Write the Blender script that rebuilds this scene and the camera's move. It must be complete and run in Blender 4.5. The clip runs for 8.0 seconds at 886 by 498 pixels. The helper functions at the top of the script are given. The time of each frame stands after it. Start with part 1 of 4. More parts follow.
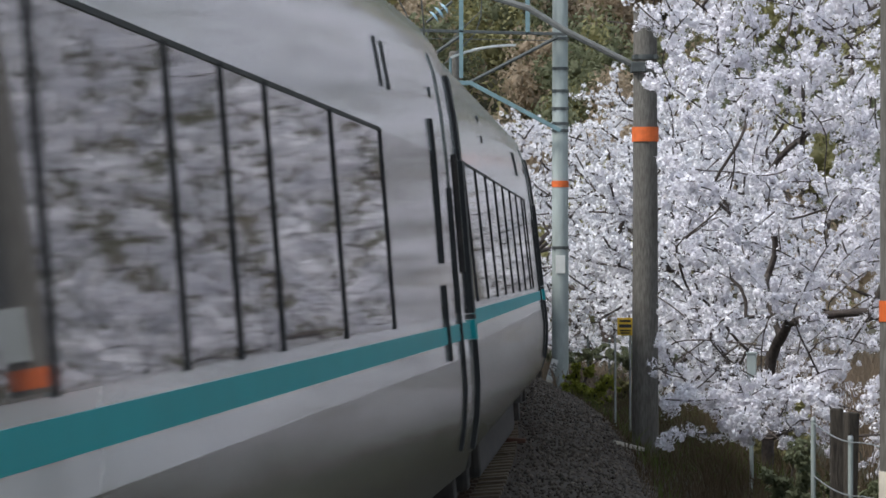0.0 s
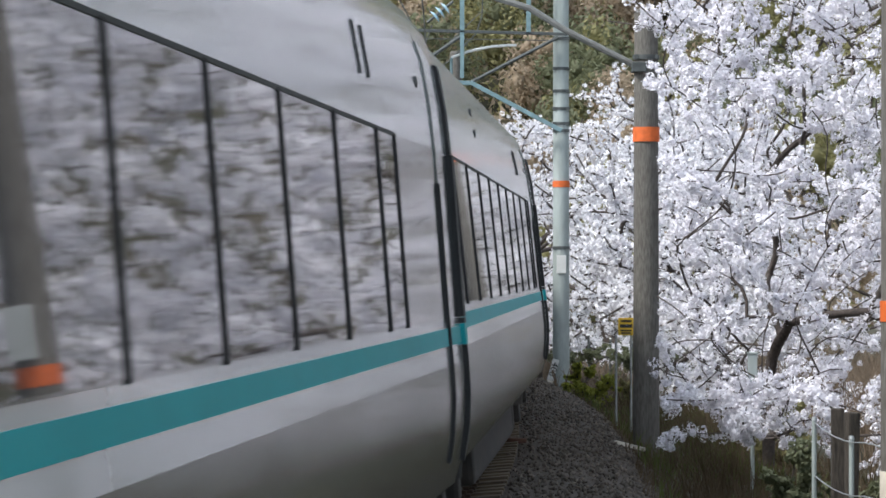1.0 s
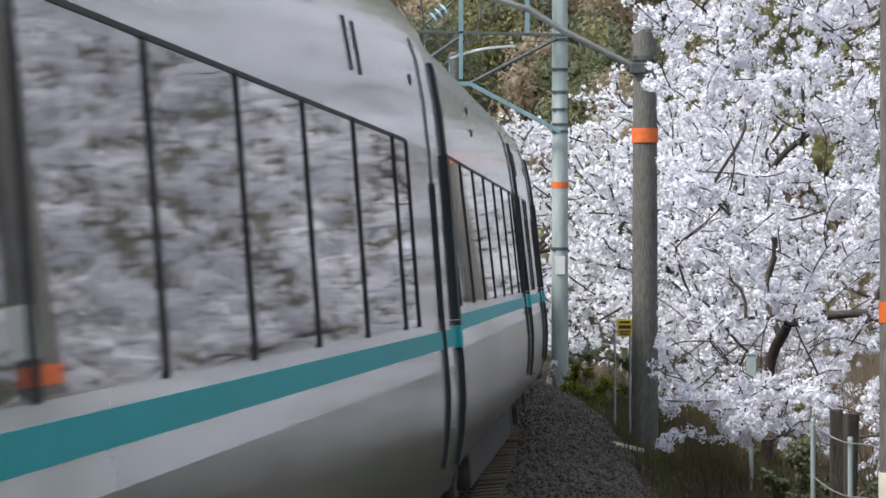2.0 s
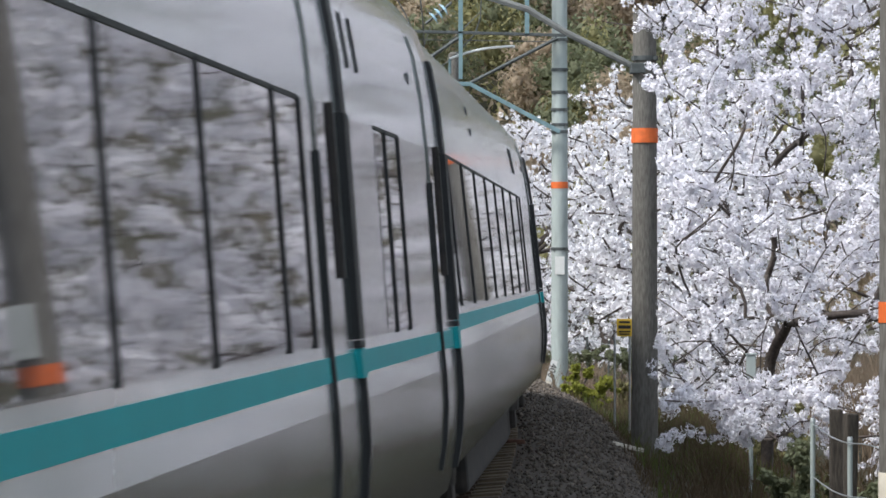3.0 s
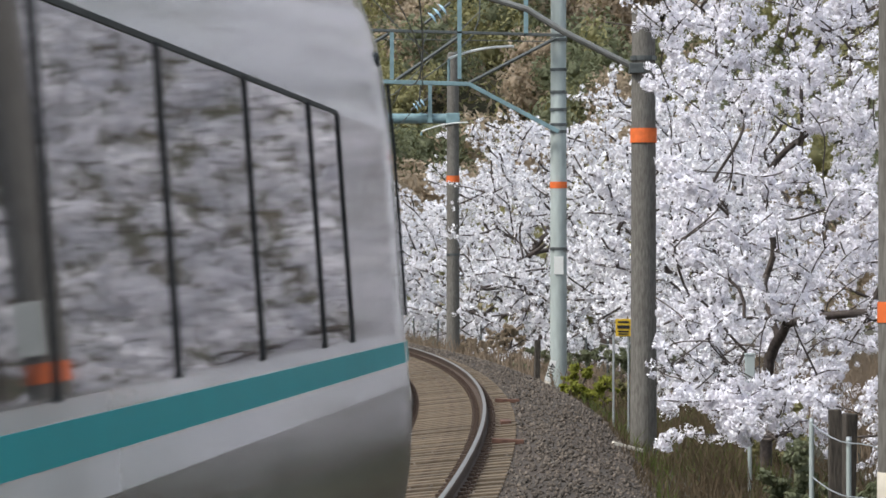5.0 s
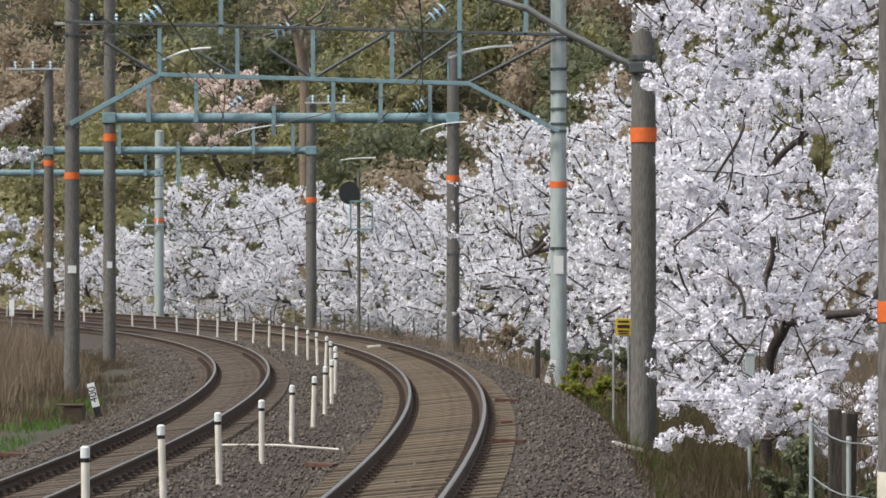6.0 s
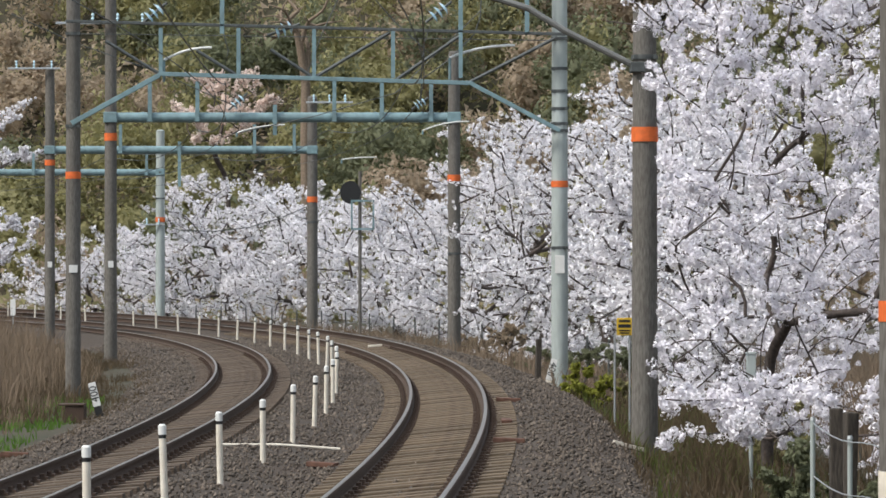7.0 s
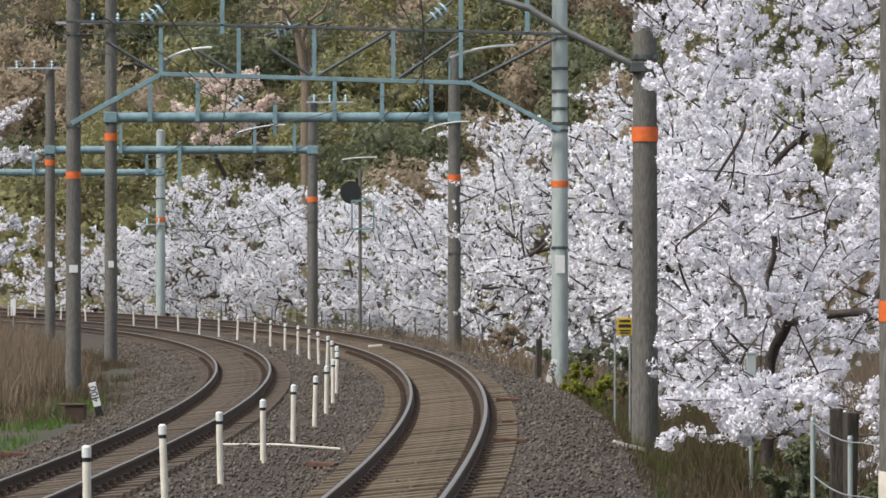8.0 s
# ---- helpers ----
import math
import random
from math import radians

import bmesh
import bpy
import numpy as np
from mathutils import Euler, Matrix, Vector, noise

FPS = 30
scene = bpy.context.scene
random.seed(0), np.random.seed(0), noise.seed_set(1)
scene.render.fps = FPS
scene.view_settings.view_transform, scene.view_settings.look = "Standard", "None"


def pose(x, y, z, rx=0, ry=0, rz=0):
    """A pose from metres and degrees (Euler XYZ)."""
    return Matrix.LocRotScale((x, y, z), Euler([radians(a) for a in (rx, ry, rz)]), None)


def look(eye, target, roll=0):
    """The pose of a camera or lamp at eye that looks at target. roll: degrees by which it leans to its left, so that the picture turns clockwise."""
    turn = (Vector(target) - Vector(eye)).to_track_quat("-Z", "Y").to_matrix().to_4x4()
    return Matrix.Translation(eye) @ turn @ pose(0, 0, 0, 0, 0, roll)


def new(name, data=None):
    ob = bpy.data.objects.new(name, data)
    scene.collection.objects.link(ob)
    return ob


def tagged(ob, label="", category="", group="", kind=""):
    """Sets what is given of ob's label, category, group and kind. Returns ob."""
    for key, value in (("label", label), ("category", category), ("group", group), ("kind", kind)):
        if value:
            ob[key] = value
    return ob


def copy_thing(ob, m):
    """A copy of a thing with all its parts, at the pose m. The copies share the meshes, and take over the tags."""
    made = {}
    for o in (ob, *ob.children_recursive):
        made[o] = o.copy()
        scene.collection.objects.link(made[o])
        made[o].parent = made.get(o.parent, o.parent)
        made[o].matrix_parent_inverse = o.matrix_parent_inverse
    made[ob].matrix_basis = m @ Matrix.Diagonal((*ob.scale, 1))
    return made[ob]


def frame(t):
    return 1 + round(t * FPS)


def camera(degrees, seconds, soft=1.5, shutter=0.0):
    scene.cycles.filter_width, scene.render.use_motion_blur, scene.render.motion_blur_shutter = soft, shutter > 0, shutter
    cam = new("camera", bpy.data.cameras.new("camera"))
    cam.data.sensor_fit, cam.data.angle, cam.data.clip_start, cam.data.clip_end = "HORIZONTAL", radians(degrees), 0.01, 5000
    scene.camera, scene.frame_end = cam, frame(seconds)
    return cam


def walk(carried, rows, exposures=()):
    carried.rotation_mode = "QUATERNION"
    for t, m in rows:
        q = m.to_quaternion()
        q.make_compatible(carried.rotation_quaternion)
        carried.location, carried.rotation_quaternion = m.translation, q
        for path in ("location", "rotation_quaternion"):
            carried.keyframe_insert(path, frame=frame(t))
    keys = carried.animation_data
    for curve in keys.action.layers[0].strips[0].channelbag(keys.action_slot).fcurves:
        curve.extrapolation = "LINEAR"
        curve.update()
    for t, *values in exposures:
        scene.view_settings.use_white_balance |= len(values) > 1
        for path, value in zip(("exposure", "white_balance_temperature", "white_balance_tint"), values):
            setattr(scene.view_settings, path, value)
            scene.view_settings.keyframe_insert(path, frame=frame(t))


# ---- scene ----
# ---------- camera ----------
cam = camera(12.95, 8.0, soft=1.6, shutter=0.22)
EYE = (0.0, 0.0, 2.07)
SWAY = [(0, 1, 0), (0.5, 1, 0), (1.0, 2.6, 0), (1.5, 1, 1.8), (3.0, 0, 2), (3.5, -2, 4.8), (4.0, -2, 4.8),
        (4.5, -2, 3), (6.0, -2, 1), (6.5, -1.3, 0), (7.0, 0, 0), (7.5, 0.4, 0.4), (8.0, 0.4, 0)]
walk(cam, [(t, pose(*EYE, 90.24 + 0.0083 * dy, 0, 0.0083 * dx)) for t, dx, dy in SWAY],
     exposures=[(0, 0.42, 6330, 8), (0.4, 0.83, 6330, 8), (4.4, 0.78, 6400, 8), (5.8, 0.58, 6650, 9), (8.0, 0.58, 6650, 9)])

# ---------- light ----------
world = bpy.data.worlds.new("sky")
scene.world = world
world.use_nodes = True
wn = world.node_tree.nodes
sky = wn.new("ShaderNodeTexSky")
sky.sky_type, sky.sun_disc = "NISHITA", False
sky.sun_elevation, sky.sun_rotation = radians(48), radians(242)
sky.air_density, sky.dust_density, sky.ozone_density = 1.2, 4.0, 1.0
soft_sky = wn.new("ShaderNodeMix")
soft_sky.data_type = "RGBA"
soft_sky.inputs[0].default_value = 0.75
soft_sky.inputs[7].default_value = (5.2, 5.9, 6.7, 1)
world.node_tree.links.new(sky.outputs[0], soft_sky.inputs[6])
cloud = wn.new("ShaderNodeTexNoise")
cloud.inputs["Scale"].default_value, cloud.inputs["Detail"].default_value = 2.2, 5.0
shade = wn.new("ShaderNodeMapRange")
shade.inputs[1].default_value, shade.inputs[2].default_value = 0.35, 0.68
shade.inputs[3].default_value, shade.inputs[4].default_value = 0.55, 1.45
veil = wn.new("ShaderNodeVectorMath")
veil.operation = "SCALE"
world.node_tree.links.new(wn.new("ShaderNodeTexCoord").outputs["Generated"], cloud.inputs["Vector"])
world.node_tree.links.new(cloud.outputs["Fac"], shade.inputs[0])
world.node_tree.links.new(soft_sky.outputs[2], veil.inputs[0])
world.node_tree.links.new(shade.outputs[0], veil.inputs["Scale"])
world.node_tree.links.new(veil.outputs[0], wn["Background"].inputs[0])
wn["Background"].inputs[1].default_value = 0.115
sun = new("sun", bpy.data.lights.new("sun", "SUN"))
sun.data.energy, sun.data.angle, sun.data.color = 2.3, radians(11), (1.0, 0.97, 0.92)
sun.matrix_world = look((0, 0, 40), (17, 9, 40 - 21))

# ---------- the line of the railway ----------
X0, H0, K0, K1 = -2.742, -0.0806, 0.000692, 0.00002202
APART = 3.72          # between the two tracks
GAUGE = 0.566         # half, to the middle of the rail head
SPEED = 21.9


def build_line():
    s = np.arange(-260.0, 330.0, 0.25)
    k = np.clip(K0 + K1 * s, 0.0, K0 + K1 * 135)
    th = np.concatenate([[0], np.cumsum((k[1:] + k[:-1]) / 2 * 0.25)])
    zero = int(np.argmin(np.abs(s)))
    th = th - th[zero] + H0
    mid = (th[1:] + th[:-1]) / 2
    x = np.concatenate([[0], np.cumsum(-np.sin(mid) * 0.25)])
    y = np.concatenate([[0], np.cumsum(np.cos(mid) * 0.25)])
    return s, x - x[zero] + X0, y - y[zero], th


LS, LX, LY, LT = build_line()


def line_at(s, off=0.0):
    """The place on the plan at s metres along, off metres to its right, and the heading."""
    x, y, th = np.interp(s, LS, LX), np.interp(s, LS, LY), np.interp(s, LS, LT)
    return x + off * np.cos(th), y + off * np.sin(th), th


def lean_at(s):
    """The cant of the track in radians."""
    return np.radians(np.clip(3.0 + 0.09 * (s - 12), 0.8, 5.6))


# ---------- mesh helpers ----------
def mesh_ob(name, verts, faces, mat, parent=None, label="", smooth=False):
    me = bpy.data.meshes.new(name)
    me.from_pydata([tuple(v) for v in verts], [], [tuple(f) for f in faces])
    me.materials.append(mat)
    if smooth:
        me.polygons.foreach_set("use_smooth", [True] * len(me.polygons))
    me.update()
    ob = new(name, me)
    if parent:
        ob.parent = parent
    if label:
        tagged(ob, label)
    return ob


def part(name, bm, material, parent, label="", smooth=False):
    me = bpy.data.meshes.new(name)
    bm.normal_update()
    bm.to_mesh(me)
    bm.free()
    me.materials.append(material)
    if smooth:
        me.polygons.foreach_set("use_smooth", [True] * len(me.polygons))
    ob = new(name, me)
    ob.parent = parent
    if label:
        tagged(ob, label)
    return ob


def big_mesh(name, verts, faces, mat, parent=None, smooth=False):
    """A mesh from numpy arrays; all faces have the same number of corners."""
    me = bpy.data.meshes.new(name)
    n, c = faces.shape
    me.vertices.add(len(verts))
    me.vertices.foreach_set("co", np.ascontiguousarray(verts, dtype=np.float32).ravel())
    me.loops.add(n * c)
    me.loops.foreach_set("vertex_index", np.ascontiguousarray(faces, dtype=np.int32).ravel())
    me.polygons.add(n)
    me.polygons.foreach_set("loop_start", np.arange(0, n * c, c, dtype=np.int32))
    me.polygons.foreach_set("loop_total", np.full(n, c, dtype=np.int32))
    if smooth:
        me.polygons.foreach_set("use_smooth", np.ones(n, dtype=bool))
    me.materials.append(mat)
    me.update(calc_edges=True)
    me.validate()
    ob = new(name, me)
    if parent:
        ob.parent = parent
    return ob


def empty(name, m=None):
    ob = new(name)
    ob.empty_display_size = 0.2
    if m is not None:
        ob.matrix_world = m
    return ob


def box(bm, cx, cy, cz, sx, sy, sz, bevel=0.0, turn=None):
    m = Matrix.Translation((cx, cy, cz)) @ (turn or Matrix()) @ Matrix.Diagonal((sx, sy, sz, 1))
    r = bmesh.ops.create_cube(bm, size=1.0, matrix=m)
    if bevel > 0:
        edges = {e for v in r["verts"] for e in v.link_edges}
        bmesh.ops.bevel(bm, geom=list(edges), offset=bevel, segments=2, affect="EDGES", profile=0.6)
    return r


def rod(bm, a, b, r1, r2=None, seg=10):
    a, b = Vector(a), Vector(b)
    d = b - a
    m = Matrix.Translation((a + b) / 2) @ d.to_track_quat("Z", "Y").to_matrix().to_4x4()
    return bmesh.ops.create_cone(bm, cap_ends=True, segments=seg, radius1=r1, radius2=r1 if r2 is None else r2,
                                 depth=d.length, matrix=m)


def bent_rod(bm, pts, r, seg=8):
    """A bent tube of one radius through the points."""
    pts = [Vector(p) for p in pts]
    rings = []
    for i, p in enumerate(pts):
        d = (pts[min(i + 1, len(pts) - 1)] - pts[max(i - 1, 0)]).normalized()
        side = d.cross(Vector((0, 0, 1)))
        side = side.normalized() if side.length > 1e-4 else Vector((1, 0, 0))
        up = side.cross(d)
        rings.append([bm.verts.new(p + r * (math.cos(a) * side + math.sin(a) * up))
                      for a in (2 * math.pi * k / seg for k in range(seg))])
    for a, b in zip(rings, rings[1:]):
        for k in range(seg):
            bm.faces.new((a[k], a[(k + 1) % seg], b[(k + 1) % seg], b[k]))
    bm.faces.new(rings[0][::-1])
    bm.faces.new(rings[-1])


def swept(profile, s_list, closed=True, track=0.0, canted=True):
    """Vertices and quads of a profile of (offset, height) carried along the line."""
    n, vs, fs = len(profile), [], []
    for s in s_list:
        lean = float(lean_at(s)) if canted else 0.0
        for o, z in profile:
            x, y, th = line_at(s, track + o * math.cos(lean) - z * math.sin(lean))
            vs.append((x, y, z * math.cos(lean) + (o + GAUGE) * math.sin(lean)))
    for i in range(len(s_list) - 1):
        for k in range(n if closed else n - 1):
            a, b = i * n + k, i * n + (k + 1) % n
            fs.append((a, a + n, b + n, b))
    return vs, fs


# ---------- materials ----------
def material(name, base, rough=0.7, metal=0.0, grain=0.0, scale=8.0, bump=0.0, second=None, coat=0.0, stain=0.0,
             stain_scale=0.7, stain_colour=(0.05, 0.04, 0.03), spread=0.0, coat_rough=0.06, stretch=(1, 1, 1), rough_vary=0.0):
    """A Principled material: grain between base and second, larger stains, bump, and a spread from piece to piece."""
    m = bpy.data.materials.new(name)
    m.use_nodes = True
    nt, n = m.node_tree, m.node_tree.nodes
    p = n["Principled BSDF"]
    p.inputs["Roughness"].default_value, p.inputs["Metallic"].default_value = rough, metal
    p.inputs["Coat Weight"].default_value, p.inputs["Coat Roughness"].default_value = coat, coat_rough
    at = n.new("ShaderNodeTexCoord")
    mp = n.new("ShaderNodeMapping")
    mp.inputs["Scale"].default_value = stretch
    nt.links.new(at.outputs["Object"], mp.inputs[0])

    def noise_node(sc, detail=5.0):
        t = n.new("ShaderNodeTexNoise")
        t.inputs["Scale"].default_value, t.inputs["Detail"].default_value = sc, detail
        nt.links.new(mp.outputs[0], t.inputs["Vector"])
        return t

    def mixed(fac, a, b):
        x = n.new("ShaderNodeMix")
        x.data_type = "RGBA"
        nt.links.new(fac, x.inputs[0])
        for k, v in ((6, a), (7, b)):
            if isinstance(v, tuple):
                x.inputs[k].default_value = (*v[:3], 1)
            else:
                nt.links.new(v, x.inputs[k])
        return x.outputs[2]

    def ramp(sock, lo, hi):
        r = n.new("ShaderNodeMapRange")
        r.inputs[1].default_value, r.inputs[2].default_value = lo, hi
        nt.links.new(sock, r.inputs[0])
        return r.outputs[0]

    colour = base
    fine = noise_node(scale)
    if second or grain:
        alt = second or tuple(max(0.0, c * (1 - grain)) for c in base)
        colour = mixed(ramp(fine.outputs["Fac"], 0.35, 0.65), base, alt)
    if stain:
        big = noise_node(stain_scale, 6.0)
        s = n.new("ShaderNodeMath")
        s.operation = "MULTIPLY"
        s.inputs[1].default_value = stain
        nt.links.new(ramp(big.outputs["Fac"], 0.45, 0.72), s.inputs[0])
        colour = mixed(s.outputs[0], colour, stain_colour)
    if spread:
        oi = n.new("ShaderNodeObjectInfo")
        geo = n.new("ShaderNodeNewGeometry")
        add = n.new("ShaderNodeMath")
        add.operation = "ADD"
        nt.links.new(oi.outputs["Random"], add.inputs[0])
        nt.links.new(geo.outputs["Random Per Island"], add.inputs[1])
        fr = n.new("ShaderNodeMath")
        fr.operation = "FRACT"
        nt.links.new(add.outputs[0], fr.inputs[0])
        r = n.new("ShaderNodeMapRange")
        r.inputs[3].default_value, r.inputs[4].default_value = 1 - spread, 1 + spread
        nt.links.new(fr.outputs[0], r.inputs[0])
        hsv = n.new("ShaderNodeHueSaturation")
        nt.links.new(r.outputs[0], hsv.inputs["Value"])
        if isinstance(colour, tuple):
            hsv.inputs["Color"].default_value = (*colour[:3], 1)
        else:
            nt.links.new(colour, hsv.inputs["Color"])
        colour = hsv.outputs[0]
    if isinstance(colour, tuple):
        p.inputs["Base Color"].default_value = (*colour[:3], 1)
    else:
        nt.links.new(colour, p.inputs["Base Color"])
    if rough_vary:
        r = n.new("ShaderNodeMapRange")
        r.inputs[3].default_value, r.inputs[4].default_value = max(0, rough - rough_vary), rough + rough_vary
        nt.links.new(fine.outputs["Fac"], r.inputs[0])
        nt.links.new(r.outputs[0], p.inputs["Roughness"])
    if bump:
        b = n.new("ShaderNodeBump")
        b.inputs["Strength"].default_value, b.inputs["Distance"].default_value = min(1.0, bump), 0.02
        nt.links.new(fine.outputs["Fac"], b.inputs["Height"])
        nt.links.new(b.outputs[0], p.inputs["Normal"])
    return m


def petal_material(name, base, dark, through_light=0.25):
    m = material(name, base, 0.85, spread=0.08)
    nt, n = m.node_tree, m.node_tree.nodes
    p = n["Principled BSDF"]
    p.inputs["Specular IOR Level"].default_value = 0.15
    tr = n.new("ShaderNodeBsdfTranslucent")
    tr.inputs[0].default_value = (*dark, 1)
    mx = n.new("ShaderNodeMixShader")
    mx.inputs[0].default_value = through_light
    nt.links.new(p.outputs[0], mx.inputs[1])
    nt.links.new(tr.outputs[0], mx.inputs[2])
    nt.links.new(mx.outputs[0], n["Material Output"].inputs[0])
    return m


BALLAST = material("ballast_gravel", (0.07, 0.052, 0.038), 0.95, scale=22, second=(0.026, 0.018, 0.013), bump=1.0, stain=0.5, stain_scale=0.5, stain_colour=(0.06, 0.036, 0.024))
STONE = material("ballast_stone", (0.13, 0.104, 0.084), 0.9, scale=30, grain=0.4, spread=0.5)
SOIL = material("grassy_soil", (0.05, 0.04, 0.024), 0.97, scale=3.5, second=(0.032, 0.034, 0.015), bump=0.8, stain=0.6, stain_scale=0.25, stain_colour=(0.07, 0.05, 0.032))
SLEEPER = material("weathered_sleeper", (0.165, 0.122, 0.08), 0.9, scale=9, second=(0.085, 0.062, 0.042), bump=0.5, spread=0.18, stain=0.4, stain_scale=3, stain_colour=(0.12, 0.075, 0.05), stretch=(1, 8, 8))
SLEEPER_DARK = material("dark_oily_sleeper", (0.135, 0.1, 0.072), 0.9, scale=9, second=(0.05, 0.034, 0.025), bump=0.5, spread=0.2, stain=0.4, stain_scale=3, stain_colour=(0.07, 0.045, 0.03), stretch=(1, 8, 8))
RAIL_TOP = material("polished_rail_head", (0.4, 0.37, 0.345), 0.4, metal=1.0, scale=30, grain=0.2, rough_vary=0.08)
RAIL_SIDE = material("rusty_rail_web", (0.048, 0.03, 0.022), 0.85, scale=40, second=(0.075, 0.045, 0.03), bump=0.3)
CONCRETE = material("weathered_concrete_pole", (0.168, 0.158, 0.143), 0.9, scale=14, second=(0.1, 0.09, 0.08), bump=0.15, stain=0.6, stain_scale=0.9, stain_colour=(0.085, 0.075, 0.065), stretch=(3, 3, 0.6))
GREEN_STEEL = material("pale_green_painted_steel", (0.4, 0.445, 0.435), 0.5, scale=7, grain=0.15, stain=0.3, stain_scale=1.5, stain_colour=(0.25, 0.27, 0.24), stretch=(2, 2, 0.5))
BLUE_STEEL = material("blue_green_painted_steel", (0.2, 0.31, 0.34), 0.5, scale=6, grain=0.25, stain=0.4, stain_scale=2, stain_colour=(0.12, 0.15, 0.15))
DARK_STEEL = material("dark_weathered_steel", (0.1, 0.11, 0.11), 0.6, metal=0.3, scale=15, grain=0.3)
GALV = material("galvanised_steel", (0.5, 0.52, 0.53), 0.45, metal=0.7, scale=20, grain=0.2)
POLE_GREY = material("dull_grey_steel_tube", (0.2, 0.2, 0.19), 0.6, metal=0.2, scale=12, grain=0.25)
ORANGE = material("orange_band_paint", (0.75, 0.15, 0.03), 0.6, scale=12, grain=0.2)
WHITE = material("white_paint", (0.75, 0.75, 0.73), 0.55, scale=10, grain=0.08)
POST_WHITE = material("aged_white_marker_post", (0.78, 0.72, 0.62), 0.6, scale=9, grain=0.15, stain=0.3, stain_scale=4, stain_colour=(0.3, 0.22, 0.15))
BLACK = material("black_paint", (0.015, 0.015, 0.016), 0.5, scale=20, grain=0.3)
YELLOW = material("yellow_sign_paint", (0.65, 0.42, 0.03), 0.55, scale=10, grain=0.12)
PORCELAIN = material("glazed_insulator", (0.52, 0.72, 0.82), 0.2, scale=5, grain=0.05, coat=0.5)
BARK = material("dark_cherry_bark", (0.055, 0.042, 0.038), 0.9, scale=25, second=(0.1, 0.08, 0.07), bump=0.6)
PALE_BARK = material("pale_dry_bark", (0.24, 0.18, 0.13), 0.9, scale=12, grain=0.35)
TIMBER_RED = material("reddish_old_timber", (0.13, 0.065, 0.045), 0.95, scale=14, grain=0.4)
WOOD_POST = material("old_dark_timber", (0.035, 0.028, 0.023), 0.95, scale=14, second=(0.075, 0.062, 0.05), bump=0.7, stretch=(4, 4, 0.6))
PETAL = petal_material("cherry_petals", (0.905, 0.882, 0.93), (0.88, 0.84, 0.89), 0.16)
PETAL_FAR = petal_material("pale_cherry_petals", (0.885, 0.868, 0.9), (0.86, 0.82, 0.86), 0.16)
PETAL_WARM = petal_material("warm_cherry_petals", (0.84, 0.72, 0.66), (0.8, 0.64, 0.56))
# The hill's haze is mixed into the next three leaf colours: paler and bluer.
LEAF_OLIVE = petal_material("hazy_olive_foliage", (0.31, 0.29, 0.155), (0.32, 0.3, 0.13), 0.42)
LEAF_DARK = petal_material("hazy_dark_evergreen_foliage", (0.2, 0.212, 0.135), (0.19, 0.205, 0.11), 0.4)
LEAF_BROWN = petal_material("hazy_budding_brown_foliage", (0.43, 0.345, 0.26), (0.41, 0.33, 0.23), 0.42)
LEAF_FRESH = petal_material("fresh_green_foliage", (0.27, 0.28, 0.06), (0.33, 0.34, 0.06), 0.4)
DRY_GRASS = petal_material("dry_grass_blades", (0.1, 0.074, 0.047), (0.1, 0.072, 0.04), 0.25)
REED = petal_material("pale_dry_reeds", (0.225, 0.17, 0.125), (0.215, 0.16, 0.105), 0.3)
LAWN = petal_material("fresh_lawn_blades", (0.09, 0.17, 0.035), (0.12, 0.23, 0.03), 0.35)
GREEN_GRASS = petal_material("green_grass_blades", (0.085, 0.105, 0.032), (0.11, 0.14, 0.03), 0.3)
BODY = material("silver_car_body", (0.55, 0.575, 0.59), 0.16, metal=0.3, scale=1.6, grain=0.06, bump=0.22, coat=0.4, rough_vary=0.03, stretch=(1, 0.3, 2))
# Silver paint too: dark ground reflection set in the colour, streaks in grain; stain is dust.
BODY_LOW = material("silver_lower_body_ground_reflection", (0.125, 0.137, 0.132), 0.25, metal=0.45, scale=1.1, grain=0.16, stain=0.25, stain_scale=0.5, stain_colour=(0.09, 0.095, 0.08), bump=0.16, coat=0.15, rough_vary=0.04, stretch=(1, 0.3, 2))
BAND = material("glossy_grey_window_band", (0.07, 0.08, 0.08), 0.08, metal=0.1, scale=1.5, grain=0.2, coat=0.15, coat_rough=0.08, stretch=(1, 0.3, 2))
ROOF_PAINT = material("grey_green_roof", (0.3, 0.35, 0.33), 0.45, metal=0.2, scale=3, grain=0.12)
TEAL = material("teal_stripe_paint", (0.0, 0.33, 0.355), 0.5, scale=2, grain=0.1)
GLASS = material("tinted_train_glass", (0.05, 0.046, 0.052), 0.03, scale=2, grain=0.1)
RUBBER = material("black_rubber", (0.02, 0.02, 0.022), 0.6, scale=18, grain=0.3)
UNDER = material("dark_underfloor_steel", (0.025, 0.023, 0.022), 0.8, scale=9, second=(0.05, 0.04, 0.035))
WHEEL = material("worn_wheel_steel", (0.12, 0.1, 0.09), 0.5, metal=0.8, scale=20, grain=0.3)
# Unused glow imitating the orange pole band mirrored in the car side; no display.
BAND_GLOW = bpy.data.materials.new("glowing_band_reflection")
BAND_GLOW.use_nodes = True
BAND_GLOW.node_tree.nodes["Principled BSDF"].inputs["Base Color"].default_value = (0.05, 0.02, 0.02, 1)
BAND_GLOW.node_tree.nodes["Principled BSDF"].inputs["Emission Color"].default_value = (1.0, 0.22, 0.1, 1)
BAND_GLOW.node_tree.nodes["Principled BSDF"].inputs["Emission Strength"].default_value = 0.9

